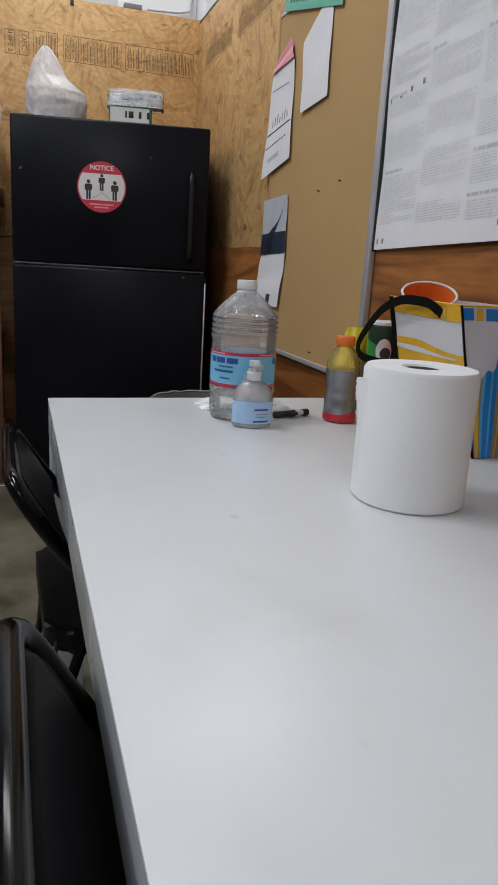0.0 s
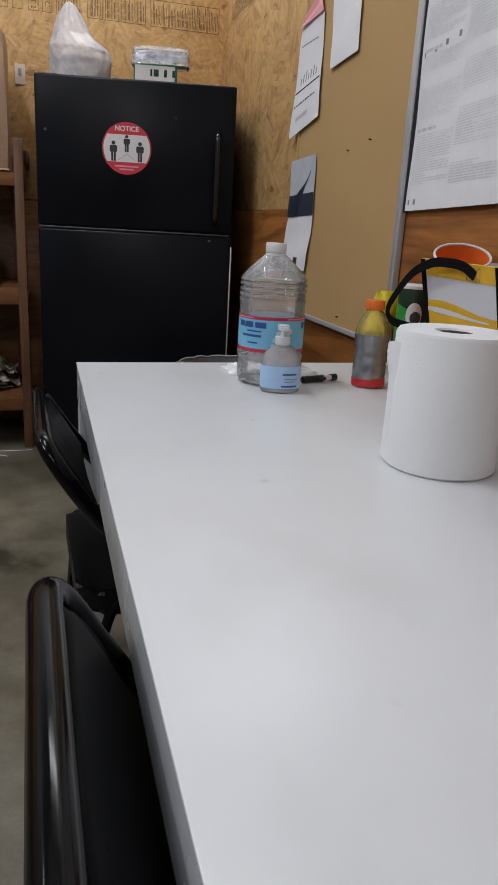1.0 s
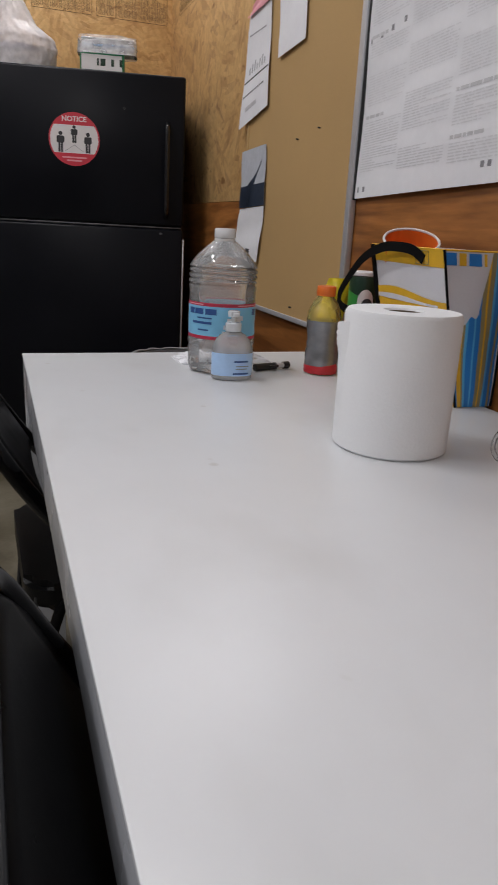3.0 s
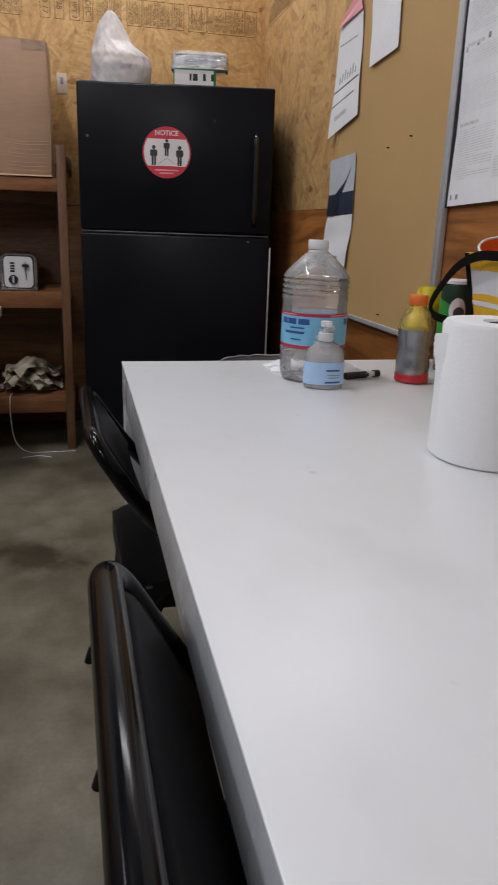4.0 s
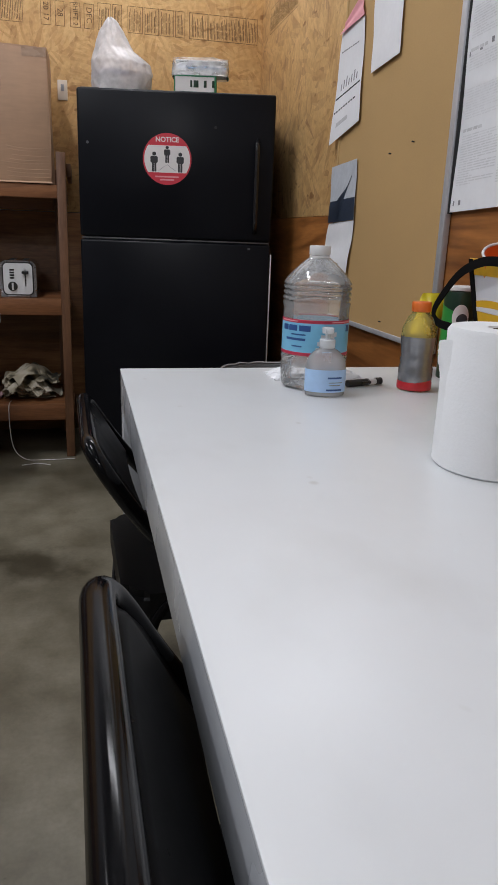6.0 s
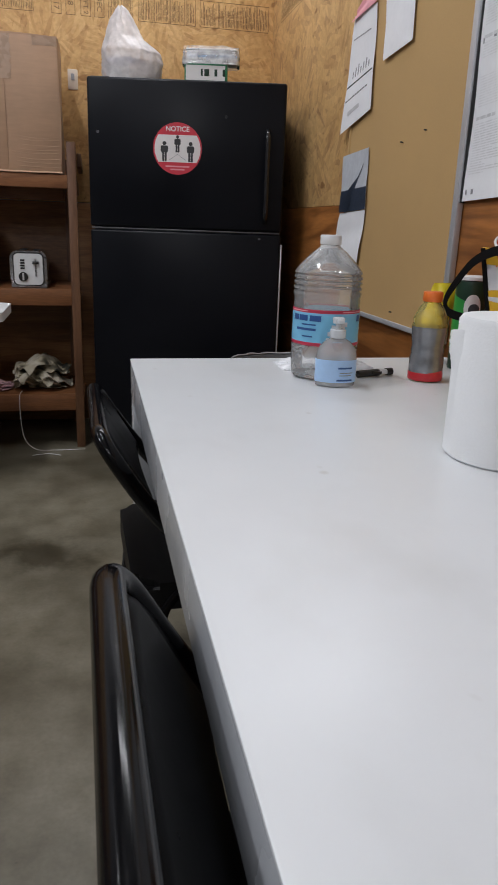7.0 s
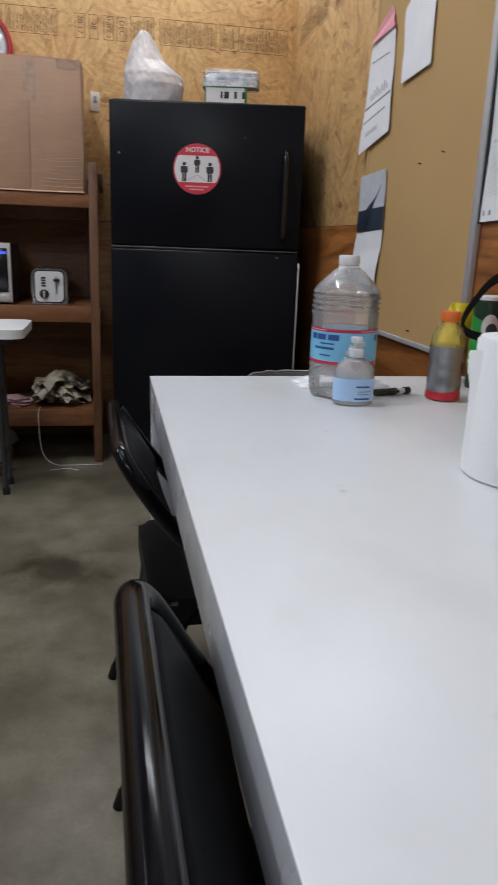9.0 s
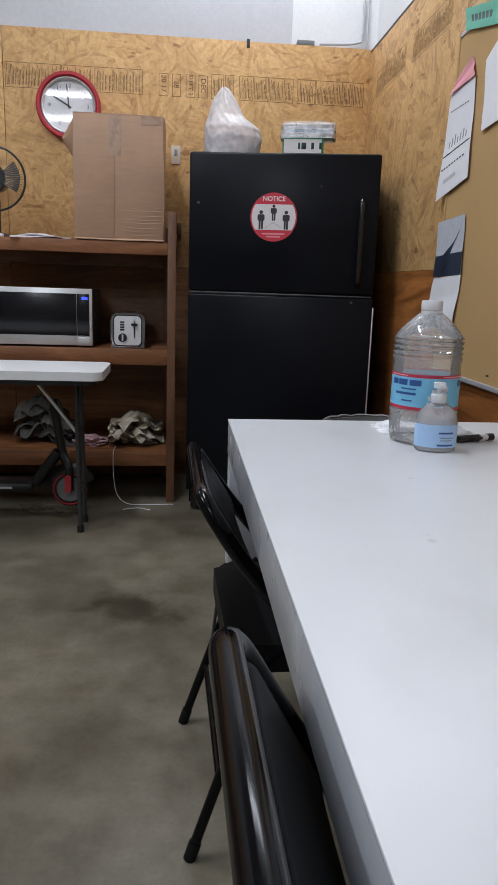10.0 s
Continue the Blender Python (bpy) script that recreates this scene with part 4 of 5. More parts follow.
# ---- small folding table, scooter, cord ----
ft = thing("folding_table", pose(0, 0, 0), "white plastic folding table with grey steel legs", "table")
part("tabletop", slab(round_rect(-1.65, -0.408, 2.995, 3.38, 0.05, 10), 0.692, 0.727, 0.010), WHITE_PL, ft)
part("skirt", slab(round_rect(-1.62, -0.44, 3.04, 3.35, 0.04), 0.668, 0.692), DARK_STEEL, ft)
for x_ in (-0.53, -1.5):
    for y_ in (3.185, 3.32):
        part("leg", tube([(x_, y_ - 0.05, 0.67), (x_, y_, 0.02)], 0.010, 12), DARK_STEEL, ft)
        part("foot", tube([(x_, y_, 0.0), (x_, y_ + 0.002, 0.03)], 0.016, 12), BLACK_PL, ft)
    part("stretcher", tube([(x_, 3.17, 0.18), (x_, 3.31, 0.18)], 0.009, 10), DARK_STEEL, ft)
    part("brace", tube([(x_ - 0.005, 3.16, 0.45), (x_ - 0.17 if x_ > -1 else x_ + 0.17, 3.16, 0.67)], 0.007, 8), STEEL, ft)
    part("stretcher", tube([(x_, 3.14, 0.45), (x_, 3.28, 0.45)], 0.007, 8), DARK_STEEL, ft)

sc = thing("scooter", pose(-0.61, 3.44, 0), "black kick scooter with red wheel trim, parked under the table", "scooter")
wh = part("wheel", lathe([(0.06, -0.02), (0.082, -0.018), (0.088, 0), (0.082, 0.018), (0.06, 0.02)], 40, cap=False), BLACK_PL, sc, at=pose(0, 0, 0.125, 90))
part("rim_ring", tube([(0.074 * math.cos(2 * math.pi * k / 40), 0.074 * math.sin(2 * math.pi * k / 40), 0.0185) for k in range(40)], 0.0035, 6, closed=True), RED, wh)
part("hub", slab(disc(0.066, 36), -0.017, 0.017, 0.004), GREY_PL, wh, "grey hub disc")
part("axle", slab(disc(0.014, 16), 0.017, 0.03, 0.002), BLACK_PL, wh)
part("fork", tube(corner_path([(0, -0.035, 0.125), (0, -0.035, 0.24), (-0.03, 0, 0.28), (-0.07, 0, 0.55)], 0.03), 0.02, 12), BLACK_PL, sc)
part("fork_cover", slab(round_rect(-0.014, 0.014, -0.005, 0.075, 0.012), 0, 0.012, 0.003), RED, sc, "red fork cover", at=pose(-0.002, -0.052, 0.125, 90))
part("fender", tube([(0.1 * math.cos(radians(a)), 0, 0.125 + 0.1 * math.sin(radians(a))) for a in range(20, 165, 12)], 0.026, 10, flat=0.2), BLACK_PL, sc)
part("deck", box(-0.78, -0.16, -0.07, 0.07, 0.125, 0.165, 0.015), BLACK_PL, sc)
part("neck", tube([(-0.16, 0, 0.15), (-0.05, 0, 0.30)], 0.025, 12), BLACK_PL, sc)
part("deck_strip", box(-0.74, -0.25, -0.073, -0.068, 0.14, 0.15), STEEL, sc)
part("rear_wheel", lathe([(0.06, -0.02), (0.082, -0.018), (0.088, 0), (0.082, 0.018), (0.06, 0.02)], 32), BLACK_PL, sc, at=pose(-0.83, 0, 0.125, 90))
part("stand", tube([(-0.5, -0.06, 0.13), (-0.52, -0.12, 0.0)], 0.008, 8), STEEL, sc)

cord = smooth_path([(-0.42, 3.70, 0.268), (-0.425, 3.607, 0.262), (-0.425, 3.6, 0.15), (-0.41, 3.6, 0.05), (-0.36, 3.58, 0.006), (-0.28, 3.56, 0.005), (-0.13, 3.565, 0.005)], 8)
tagged(part("cord", tube(cord, 0.0018, 8), WHITE_PL), "thin white cord hanging from the shelf to the floor", "cord")
tagged(part("cord", tube(smooth_path([(-0.37, 3.49, 0.004), (-0.3, 3.51, 0.004), (-0.24, 3.48, 0.004)], 6), 0.0022, 8), WHITE_PL), "short white cord end lying on the floor", "cord")

bin_ = thing("trash_can", pose(0.522, 2.28, 0) @ Matrix.Diagonal((1, 1, 0.97, 1)), "grey trash can with a plastic liner", "trash can")
part("bin", lathe([(0.15, 0), (0.155, 0.01), (0.19, 0.66), (0.198, 0.67), (0.198, 0.685), (0.186, 0.685), (0.15, 0.02)], 40, cap=False), GREY_PL, bin_)
part("bin_base", lathe([(0.149, 0.0), (0.149, 0.02)], 40), GREY_PL, bin_)
part("liner", sheet(lambda u, v: ((0.19 + 0.018 * v + 0.006 * noise.noise(Vector((4 * math.cos(6.283 * u), 4 * math.sin(6.283 * u), v)))) * math.cos(6.2832 * u), (0.19 + 0.018 * v) * math.sin(6.2832 * u), 0.69 + 0.012 * math.sin(3.1416 * v) - 0.09 * v * v + 0.007 * noise.noise(Vector((5 * math.cos(6.283 * u), 5 * math.sin(6.283 * u), 2)))), 64, 8, 0.0006), clear("grey_liner_film", (0.6, 0.6, 0.6), 0.25, 0.7, (0.5, 0.5, 0.52)), bin_, "grey plastic liner")

# ---- pin board and papers ----
CX = 0.852
pbd = thing("pin_board", pose(0, 0, 0), "tan pin board in an aluminium frame with pinned papers", "pin board")
part("panel", box(CX + 0.001, WX - 0.001, 1.962, 2.80, 0.80, 1.94), CORK, pbd)
part("frame", box(CX - 0.003, WX - 0.001, 1.9405, 1.968, 0.786, 1.952, 0.003), ALU, pbd, "aluminium edge")
part("frame", box(CX - 0.003, WX - 0.001, 2.797, 2.812, 0.786, 1.952, 0.002), CORK, pbd)
part("frame", box(CX - 0.003, WX - 0.001, 1.965, 2.797, 0.786, 0.802, 0.002), ALU, pbd)
part("frame", box(CX - 0.003, WX - 0.001, 1.965, 2.797, 1.938, 1.952, 0.002), ALU, pbd)
# black strip standing in for the shadow along the frame
part("edge_shade", box(CX + 0.003, WX - 0.001, 1.936, 1.9403, 1.15, 1.95), BLACK_PL, pbd, "black strip for the shade at the board's edge")
for y_, z_ in ((2.174, 1.347), (2.33, 1.33), (2.30, 0.83)):
    part("pin", tube([(CX - 0.007, y_, z_ + 0.001), (CX + 0.001, y_, z_)], 0.0022, 8), DARK_STEEL, pbd)


def wall_paper(q, bulge, u, v, off=0.0):
    """A place on a paper hung on the side wall; q: its top-left, top-right, bottom-right, bottom-left as (y, z)."""
    (a, b), (c, d), (e, f), (g, h) = q
    y = (a * (1 - u) + c * u) * (1 - v) + (g * (1 - u) + e * u) * v
    z = (b * (1 - u) + d * u) * (1 - v) + (h * (1 - u) + f * u) * v
    return (CX - 0.004 - bulge * (v ** 2) - 0.25 * bulge * math.sin(9 * v + 2 * u) - off, y, z)


def hung(name, q, bulge, material, label, category, marks_=(), n=12):
    p = thing(name, pose(0, 0, 0), label, category)
    part("sheet", sheet(lambda u, v: wall_paper(q, bulge, u, v), n, n, 0.0005), material, p)
    for u0, u1, v0, v1, mt in marks_:
        part("print", sheet(lambda u, v: wall_paper(q, bulge, u0 + (u1 - u0) * u, v0 + (v1 - v0) * v, 0.0009), 4, 4, 0.0003), mt, p)
    return p


Q = ((2.828, 1.781), (2.618, 1.772), (2.600, 1.458), (2.887, 1.409))
lines = [(0.2 + 0.1 * k, 0.235 + 0.1 * k, 0.49 - 0.02 * (k % 3), 0.55, INK) for k in range(7)]
lines += [(0.05 + 0.09 * k, 0.11 + 0.09 * k, 0.72, 0.735, DARK_INK) for k in range(9)] + [(0.1 + 0.09 * k, 0.17 + 0.09 * k, 0.2, 0.212, INK) for k in range(8)]
lines += [(0.03, 0.97, 0.595, 0.61, DARK_INK), (0.2, 0.6, 0.84, 0.88, surf("pale_grey_ink", (0.6, 0.6, 0.62), 0.8))]
hung("notice_paper", Q, 0.006, PAPER, "long white printed form hanging on the pin board", "paper", lines)
hung("pink_slip", ((2.80, 1.80), (2.66, 1.845), (2.612, 1.774), (2.83, 1.762)), 0.009, PINK, "torn pink paper slip pinned over a form", "paper")
hung("blank_paper", ((2.545, 1.80), (2.322, 1.90), (2.310, 1.600), (2.522, 1.585)), 0.004, PAPER, "plain white paper sheet pinned to the board", "paper")
hung("green_card", ((2.765, 2.02), (2.26, 1.90), (2.245, 1.825), (2.737, 1.943)), 0.004, GREEN_CARD, "green card with faint lettering pinned at an angle", "card", [(0.1 + 0.06 * k, 0.14 + 0.06 * k, 0.35, 0.65, DARK_GREEN) for k in range(6)])
SKY = surf("sky_print", (0.56, 0.59, 0.64), 0.4, var=0.12, big=6)
SEA = surf("sea_print", (0.035, 0.05, 0.08), 0.4, var=0.4, big=14)
cal = hung("calendar", ((2.851, 1.331), (2.597, 1.340), (2.584, 1.143), (2.845, 1.134)), 0.004, SKY, "wall calendar with a dark sea picture and blank page", "calendar",
           [(0.0, 1.0, 0.62, 1.0, SEA)])
QP = ((2.851, 1.331), (2.597, 1.340), (2.584, 1.143), (2.845, 1.134))


def swoosh(u, v):
    a = 0.22 + 0.62 * u
    top = 0.86 - 0.62 * u ** 1.2
    return wall_paper(QP, 0.004, a, top + (0.30 - 0.26 * u) * (v - 0.5) * (0.4 + math.sin(math.pi * min(1, u + 0.25))), 0.0012)


part("print", sheet(swoosh, 20, 6, 0.0003), SEA, cal, "dark curved wave in the picture")
QC = ((2.847, 1.132), (2.585, 1.141), (2.622, 0.95), (2.915, 0.955))
part("page", sheet(lambda u, v: wall_paper(QC, 0.007, u, v), 12, 12, 0.0005), PAPER, cal, "blank white page curling out")
part("print", sheet(lambda u, v: wall_paper(QC, 0.007, 0.55 + 0.14 * u, 0.78 + 0.16 * v, 0.001), 4, 4, 0.0003), DARK_INK, cal)

ps = thing("poster", pose(0, 0, 0), "large white printed notice poster with dense grey text", "poster")
PX = WX - 0.0015


def poster(u, v, off=0.0):
    y = 1.938 - 1.243 * u
    z = 2.12 + 0.0 * u - (2.12 - (1.153 + 0.042 * u)) * v
    return (PX - 0.002 - 0.004 * math.sin(5 * u) ** 2 - 0.0025 * (1 + math.sin(14 * v + 5 * u)) - 0.006 * max(0, v - 0.9) * 10 * u - off, y, z)


part("sheet", sheet(poster, 30, 24, 0.0006), PAPER, ps)
PALE_INK = surf("faint_ink", (0.785, 0.787, 0.81), 0.8, var=0.1, relief=0)
MID_INK = surf("mid_ink", (0.69, 0.69, 0.71), 0.8, var=0.15, relief=0)


def text_block(u0, u1, v0, v1, pitch, ink, name="text_block", fill=0.45):
    bm = bmesh.new()
    v_ = v0
    while v_ < v1:
        right = u1 if random.random() > 0.2 else u0 + (u1 - u0) * random.uniform(0.3, 0.95)
        u_ = u0
        while u_ < right - 0.004:
            w_ = min(random.uniform(0.008, 0.03), right - u_)
            quad = [bm.verts.new(poster(a, b, 0.0012)) for a, b in ((u_, v_), (u_ + w_, v_), (u_ + w_, v_ + pitch * fill), (u_, v_ + pitch * fill))]
            bm.faces.new(quad)
            u_ += w_ + 0.003
        v_ += pitch
    part(name, bm, ink, ps)


random.seed(5)
for cu0, cu1 in ((0.015, 0.155), (0.165, 0.315), (0.33, 0.48), (0.5, 0.66), (0.68, 0.82), (0.84, 0.98)):
    v_ = 0.04
    while v_ < 0.93:
        hgt = random.uniform(0.05, 0.15)
        if random.random() < 0.55:
            text_block(cu0, cu0 + (cu1 - cu0) * random.uniform(0.4, 0.9), v_, v_ + 0.009, 0.011, MID_INK, "heading", 0.7)
        text_block(cu0, cu1, v_ + 0.016, min(0.95, v_ + hgt), 0.0062, PALE_INK)
        v_ += hgt + 0.022
for u_, v_ in ((0.012, 0.972), (0.034, 0.972), (0.012, 0.62), (0.05, 0.615), (0.09, 0.61), (0.135, 0.605), (0.42, 0.955), (0.437, 0.955), (0.51, 0.962)):
    text_block(u_, u_ + 0.009, v_, v_ + 0.013, 0.017, INK, "icon", 0.75)
text_block(0.522, 0.530, 0.974, 0.984, 0.014, LABEL_RED, "icon", 0.7)

# ---- things on the table ----
jug = thing("water_jug", pose(0.43, 1.675, TZ), "clear gallon water jug with blue label, nearly empty", "bottle")
prof = [(0.035, 0.004), (0.06, 0.0), (0.069, 0.006), (0.0725, 0.02), (0.0735, 0.045)]
for k in range(4):
    z_ = 0.052 + 0.016 * k
    prof += [(0.0735, z_), (0.070, z_ + 0.005), (0.0735, z_ + 0.010)]
prof += [(0.0715, 0.118), (0.0715, 0.175), (0.0735, 0.18)]
prof[5:17] = [(0.0735, 0.052), (0.0705, 0.058), (0.0735, 0.064), (0.0735, 0.070), (0.0715, 0.074)]
for k in range(4):
    z_ = 0.183 + 0.0112 * k
    prof += [(0.0735, z_), (0.0732, z_ + 0.002), (0.0688, z_ + 0.0045), (0.0688, z_ + 0.006), (0.0732, z_ + 0.0085)]
prof += [(0.0715, 0.228), (0.0655, 0.237), (0.0525, 0.252), (0.036, 0.267), (0.0235, 0.277), (0.0195, 0.28), (0.0195, 0.288)]
bm = lathe(prof, 56, cap=False)
for v in bm.verts:
    # ribs that wander, and a base crumpled by use
    k = 0.0035 * max(0.0, 1 - v.co.z / 0.075) + (0.0012 if 0.18 < v.co.z < 0.25 else 0.0003)
    if not 0.074 < v.co.z < 0.18:
        v.co += noise.noise_vector(v.co * 34) * k
        v.co.z += 0.002 * noise.noise(Vector((v.co.x * 25, v.co.y * 25, 3))) * (v.co.z > 0.18)
part("body", bm, PET, jug)
part("label", lathe([(0.0722, 0.080), (0.0724, 0.083), (0.0724, 0.145), (0.0722, 0.148)], 56, cap=False), LABEL_BLUE, jug, "light blue paper label")
for a, b in ((0.076, 0.083), (0.145, 0.152)):
    part("label_band", lathe([(0.0724, a), (0.0728, a + 0.001), (0.0728, b - 0.001), (0.0724, b)], 56, cap=False), LABEL_RED, jug, "red label border")


def on_jug(a0, a1, z0, z1, r=0.0732):
    return sheet(lambda u, v: (r * math.sin(radians(a0 + (a1 - a0) * u)), -r * math.cos(radians(a0 + (a1 - a0) * u)), z0 + (z1 - z0) * v), 8, 3, 0.0003)


for a0, a1, z0, z1, mt in ((-84, -70, 0.128, 0.140, LABEL_NAVY), (-68, -50, 0.128, 0.140, LABEL_NAVY), (-46, -26, 0.128, 0.140, LABEL_NAVY), (-62, -34, 0.119, 0.122, LABEL_NAVY), (-74, -34, 0.108, 0.113, LABEL_NAVY), (-60, -40, 0.094, 0.097, LABEL_NAVY),
                           (-8, 16, 0.104, 0.122, STICKER_WHITE), (-14, 12, 0.099, 0.108, BAG_WHITE), (2, 20, 0.118, 0.128, BAG_WHITE), (-4, 10, 0.132, 0.136, GREEN), (-16, 18, 0.091, 0.095, STICKER_WHITE), (44, 56, 0.128, 0.141, LABEL_NAVY), (-88, -50, 0.1475, 0.1495, PINK), (10, 60, 0.1475, 0.1495, PINK)):
    part("label_print", on_jug(a0, a1, z0, z1), mt, jug)
part("cap", lathe([(0.0215, 0.283), (0.0225, 0.285), (0.0225, 0.300), (0.021, 0.303), (0.004, 0.303)], 36), WHITE_PL, jug, "white screw cap")
part("cap_ring", lathe([(0.021, 0.276), (0.022, 0.277), (0.022, 0.281), (0.021, 0.282)], 36, cap=False), WHITE_PL, jug)

sani = thing("sanitizer_bottle", pose(0.425, 1.575, TZ, 0, 0, -8) @ Matrix.Diagonal((0.95, 0.95, 0.9, 1.0)), "small clear pump bottle of sanitizer with pale blue label", "bottle")
part("body", lathe([(0.036, 0), (0.043, 0.003), (0.045, 0.012), (0.045, 0.068), (0.0435, 0.08), (0.038, 0.093), (0.028, 0.104), (0.018, 0.11), (0.0155, 0.114)], 44, squash=0.62), GEL, sani)
part("label", lathe([(0.0452, 0.012), (0.0456, 0.014), (0.0456, 0.062), (0.0452, 0.064)], 44, squash=0.63, cap=False), SANI_BLUE, sani, "pale blue label")
for a, b, z0, z1, mt in ((0.0, 0.032, 0.044, 0.048, LABEL_NAVY), (0.004, 0.034, 0.034, 0.036, INK), (0.004, 0.03, 0.028, 0.03, INK), (-0.002, 0.033, 0.016, 0.020, LABEL_NAVY)):
    part("label_print", sheet(lambda u, v: (a + (b - a) * u, -0.0296 * math.sqrt(max(0, 1 - ((a + (b - a) * u) / 0.0462) ** 2)), z0 + (z1 - z0) * v), 6, 3, 0.0003), mt, sani)
part("collar", lathe([(0.0165, 0.112), (0.0175, 0.114), (0.0175, 0.13), (0.015, 0.132)], 28), PUMP, sani)
part("pump", lathe([(0.006, 0.13), (0.006, 0.143), (0.0125, 0.145), (0.0135, 0.157), (0.009, 0.159)], 24), PUMP, sani, "translucent pump head")
part("nozzle", box(-0.007, 0.007, -0.034, 0, 0.147, 0.157, 0.002), PUMP, sani)

sp = thing("sports_drink", pose(0.652, 1.622, TZ) @ Matrix.Diagonal((1.0, 1.0, 0.885, 1.0)), "sports drink bottle with orange cap, clear amber top, grey sleeve", "bottle")
part("body", lathe([(0.030, 0), (0.037, 0.004), (0.0375, 0.02), (0.0365, 0.024), (0.037, 0.055), (0.0342, 0.068), (0.036, 0.076), (0.0338, 0.085), (0.0375, 0.115), (0.0385, 0.135), (0.0365, 0.155), (0.027, 0.18), (0.0185, 0.192), (0.0175, 0.197)], 40), clear("amber_bottle_plastic", (0.98, 0.93, 0.66), 0.05, 0.3, (1.0, 0.8, 0.26)), sp)
part("sleeve", lathe([(0.0375, 0.022), (0.0374, 0.055), (0.0346, 0.068), (0.0364, 0.076), (0.0342, 0.085), (0.0378, 0.115), (0.0388, 0.135)], 40, cap=False), surf("grey_sleeve", (0.27, 0.275, 0.29), 0.12, 0.45, var=0.15, big=24), sp, "silver-grey printed sleeve")
part("base_band", lathe([(0.0372, 0.003), (0.0382, 0.006), (0.0382, 0.021), (0.0377, 0.023)], 40, cap=False), RED, sp, "red lower band")
part("cap", lathe([(0.020, 0.195), (0.021, 0.197), (0.021, 0.216), (0.0195, 0.219), (0.003, 0.219)], 32), ORANGE, sp, "orange cap")
part("print", sheet(lambda u, v: (0.0385 * math.sin(radians(-20 + 60 * u)), -0.0385 * math.cos(radians(-20 + 60 * u)), 0.021 + (0.003 + 0.006 * u) * v), 6, 3, 0.0003), RED, sp)

mk = thing("marker", pose(0.548, 1.662, TZ + 0.0085, 0, 0, 18), "black and clear marker pen lying on the table", "marker")
for a, b, r, mt in ((-0.047, 0.008, 0.008, BLACK_PL), (0.008, 0.012, 0.0084, GREY_PL), (0.012, 0.034, 0.0065, WHITE_PL), (0.034, 0.050, 0.0082, BLACK_PL)):
    part("barrel", tube([(a, 0, 0), (b, 0, 0)], r, 16), mt, mk)
part("clip", box(-0.012, 0.014, -0.011, -0.007, -0.002, 0.004, 0.001), BLACK_PL, mk)

tagged(part("napkin", crumple(0, 0, 0.1, 0.05, 0.022, 5.5, 1.3), PAPER, at=pose(0.47, 1.785, TZ)), "crumpled white napkin lying behind the jug", "napkin")

pr = thing("paper_towel_roll", pose(0.524, 1.087, TZ), "large white paper towel roll standing upright, end loose", "paper towel")
RR, RH = 0.085, 0.205
part("roll", lathe([(0.0, 0.0005), (RR - 0.004, 0.0005), (RR, 0.004), (RR, RH - 0.006), (RR - 0.004, RH), (0.030, RH), (0.0265, RH - 0.004), (0.0265, RH - 0.08)], 72, cap=False), TOWEL, pr)
part("core", lathe([(0.0262, RH - 0.08), (0.0262, RH - 0.003), (0.0245, RH - 0.003), (0.0245, RH - 0.09)], 40), CARD_CORE, pr, "brown card core")


def loose(u, v):
    deg = 185 - 52 * u
    k = u ** 1.5
    a = radians(deg)
    lift = min(1.0, max(0.0, (v - 0.62) / 0.22))
    tooth = 0.0025 * abs(math.sin(60 * v)) * lift + 0.002 * noise.noise(Vector((v * 16, 0.4, 4)))
    r = RR - 0.0012 + (0.006 + 0.008 * lift * lift) * k + tooth * u ** 5
    return (r * math.cos(a), r * math.sin(a), 0.004 + (0.184 - 0.012 * k) * v)


part("loose_end", sheet(loose, 24, 60, 0.0005), TOWEL, pr, "torn loose end of towel")

# shopping bag against the wall
bg = thing("shopping_bag", pose(0, 0, 0), "woven shopping bag with yellow end and blue striped side", "bag")
BZ = 0.287


def bag_face(p0, p1, u, v, off=0.0):
    """A place on the bag's skin; p0, p1: two of its corners as (side, end), which open out towards the top."""
    def corner(c):
        side, end = c
        x = 0.780 - (0.067 - 0.012 * end) * v if side == 0 else 0.861
        return x, 1.285 + 0.265 * end + (0.02 * v if end else 0)
    (ax, ay), (bx, by) = corner(p0), corner(p1)
    x, y = ax + (bx - ax) * u, ay + (by - ay) * u
    nx, ny = (by - ay), -(bx - ax)
    ln = math.hypot(nx, ny)
    puff = 0.008 * math.sin(math.pi * u) * math.sin(math.pi * v) + 0.003 * noise.noise(Vector((u * 4, v * 4, ax * 3)))
    return (min(x + nx / ln * (puff + off), WX - 0.004), y + ny / ln * (puff + off), TZ + 0.001 + BZ * v)


F = {"left": ((0, 1), (0, 0)), "front": ((0, 0), (1, 0)), "back": ((1, 1), (0, 1)), "right": ((1, 0), (1, 1))}
for nm, (p0, p1) in F.items():
    part("side", sheet(lambda u, v: bag_face(p0, p1, u, v), 16, 20, 0.001), BAG_WHITE, bg)
part("bottom", box(0.783, 0.859, 1.289, 1.545, TZ + 0.001, TZ + 0.003), BLACK_WEB, bg)


def patch(face, u0, u1, v0, v1, mt, wave=0.0, off=0.0012):
    p0, p1 = F[face]
    part("print", sheet(lambda u, v: bag_face(p0, p1, u0 + (u1 - u0) * u, v0 + (v1 - v0) * v + wave * math.sin(5 * u) * v, off), 14, 10, 0.0004), mt, bg)


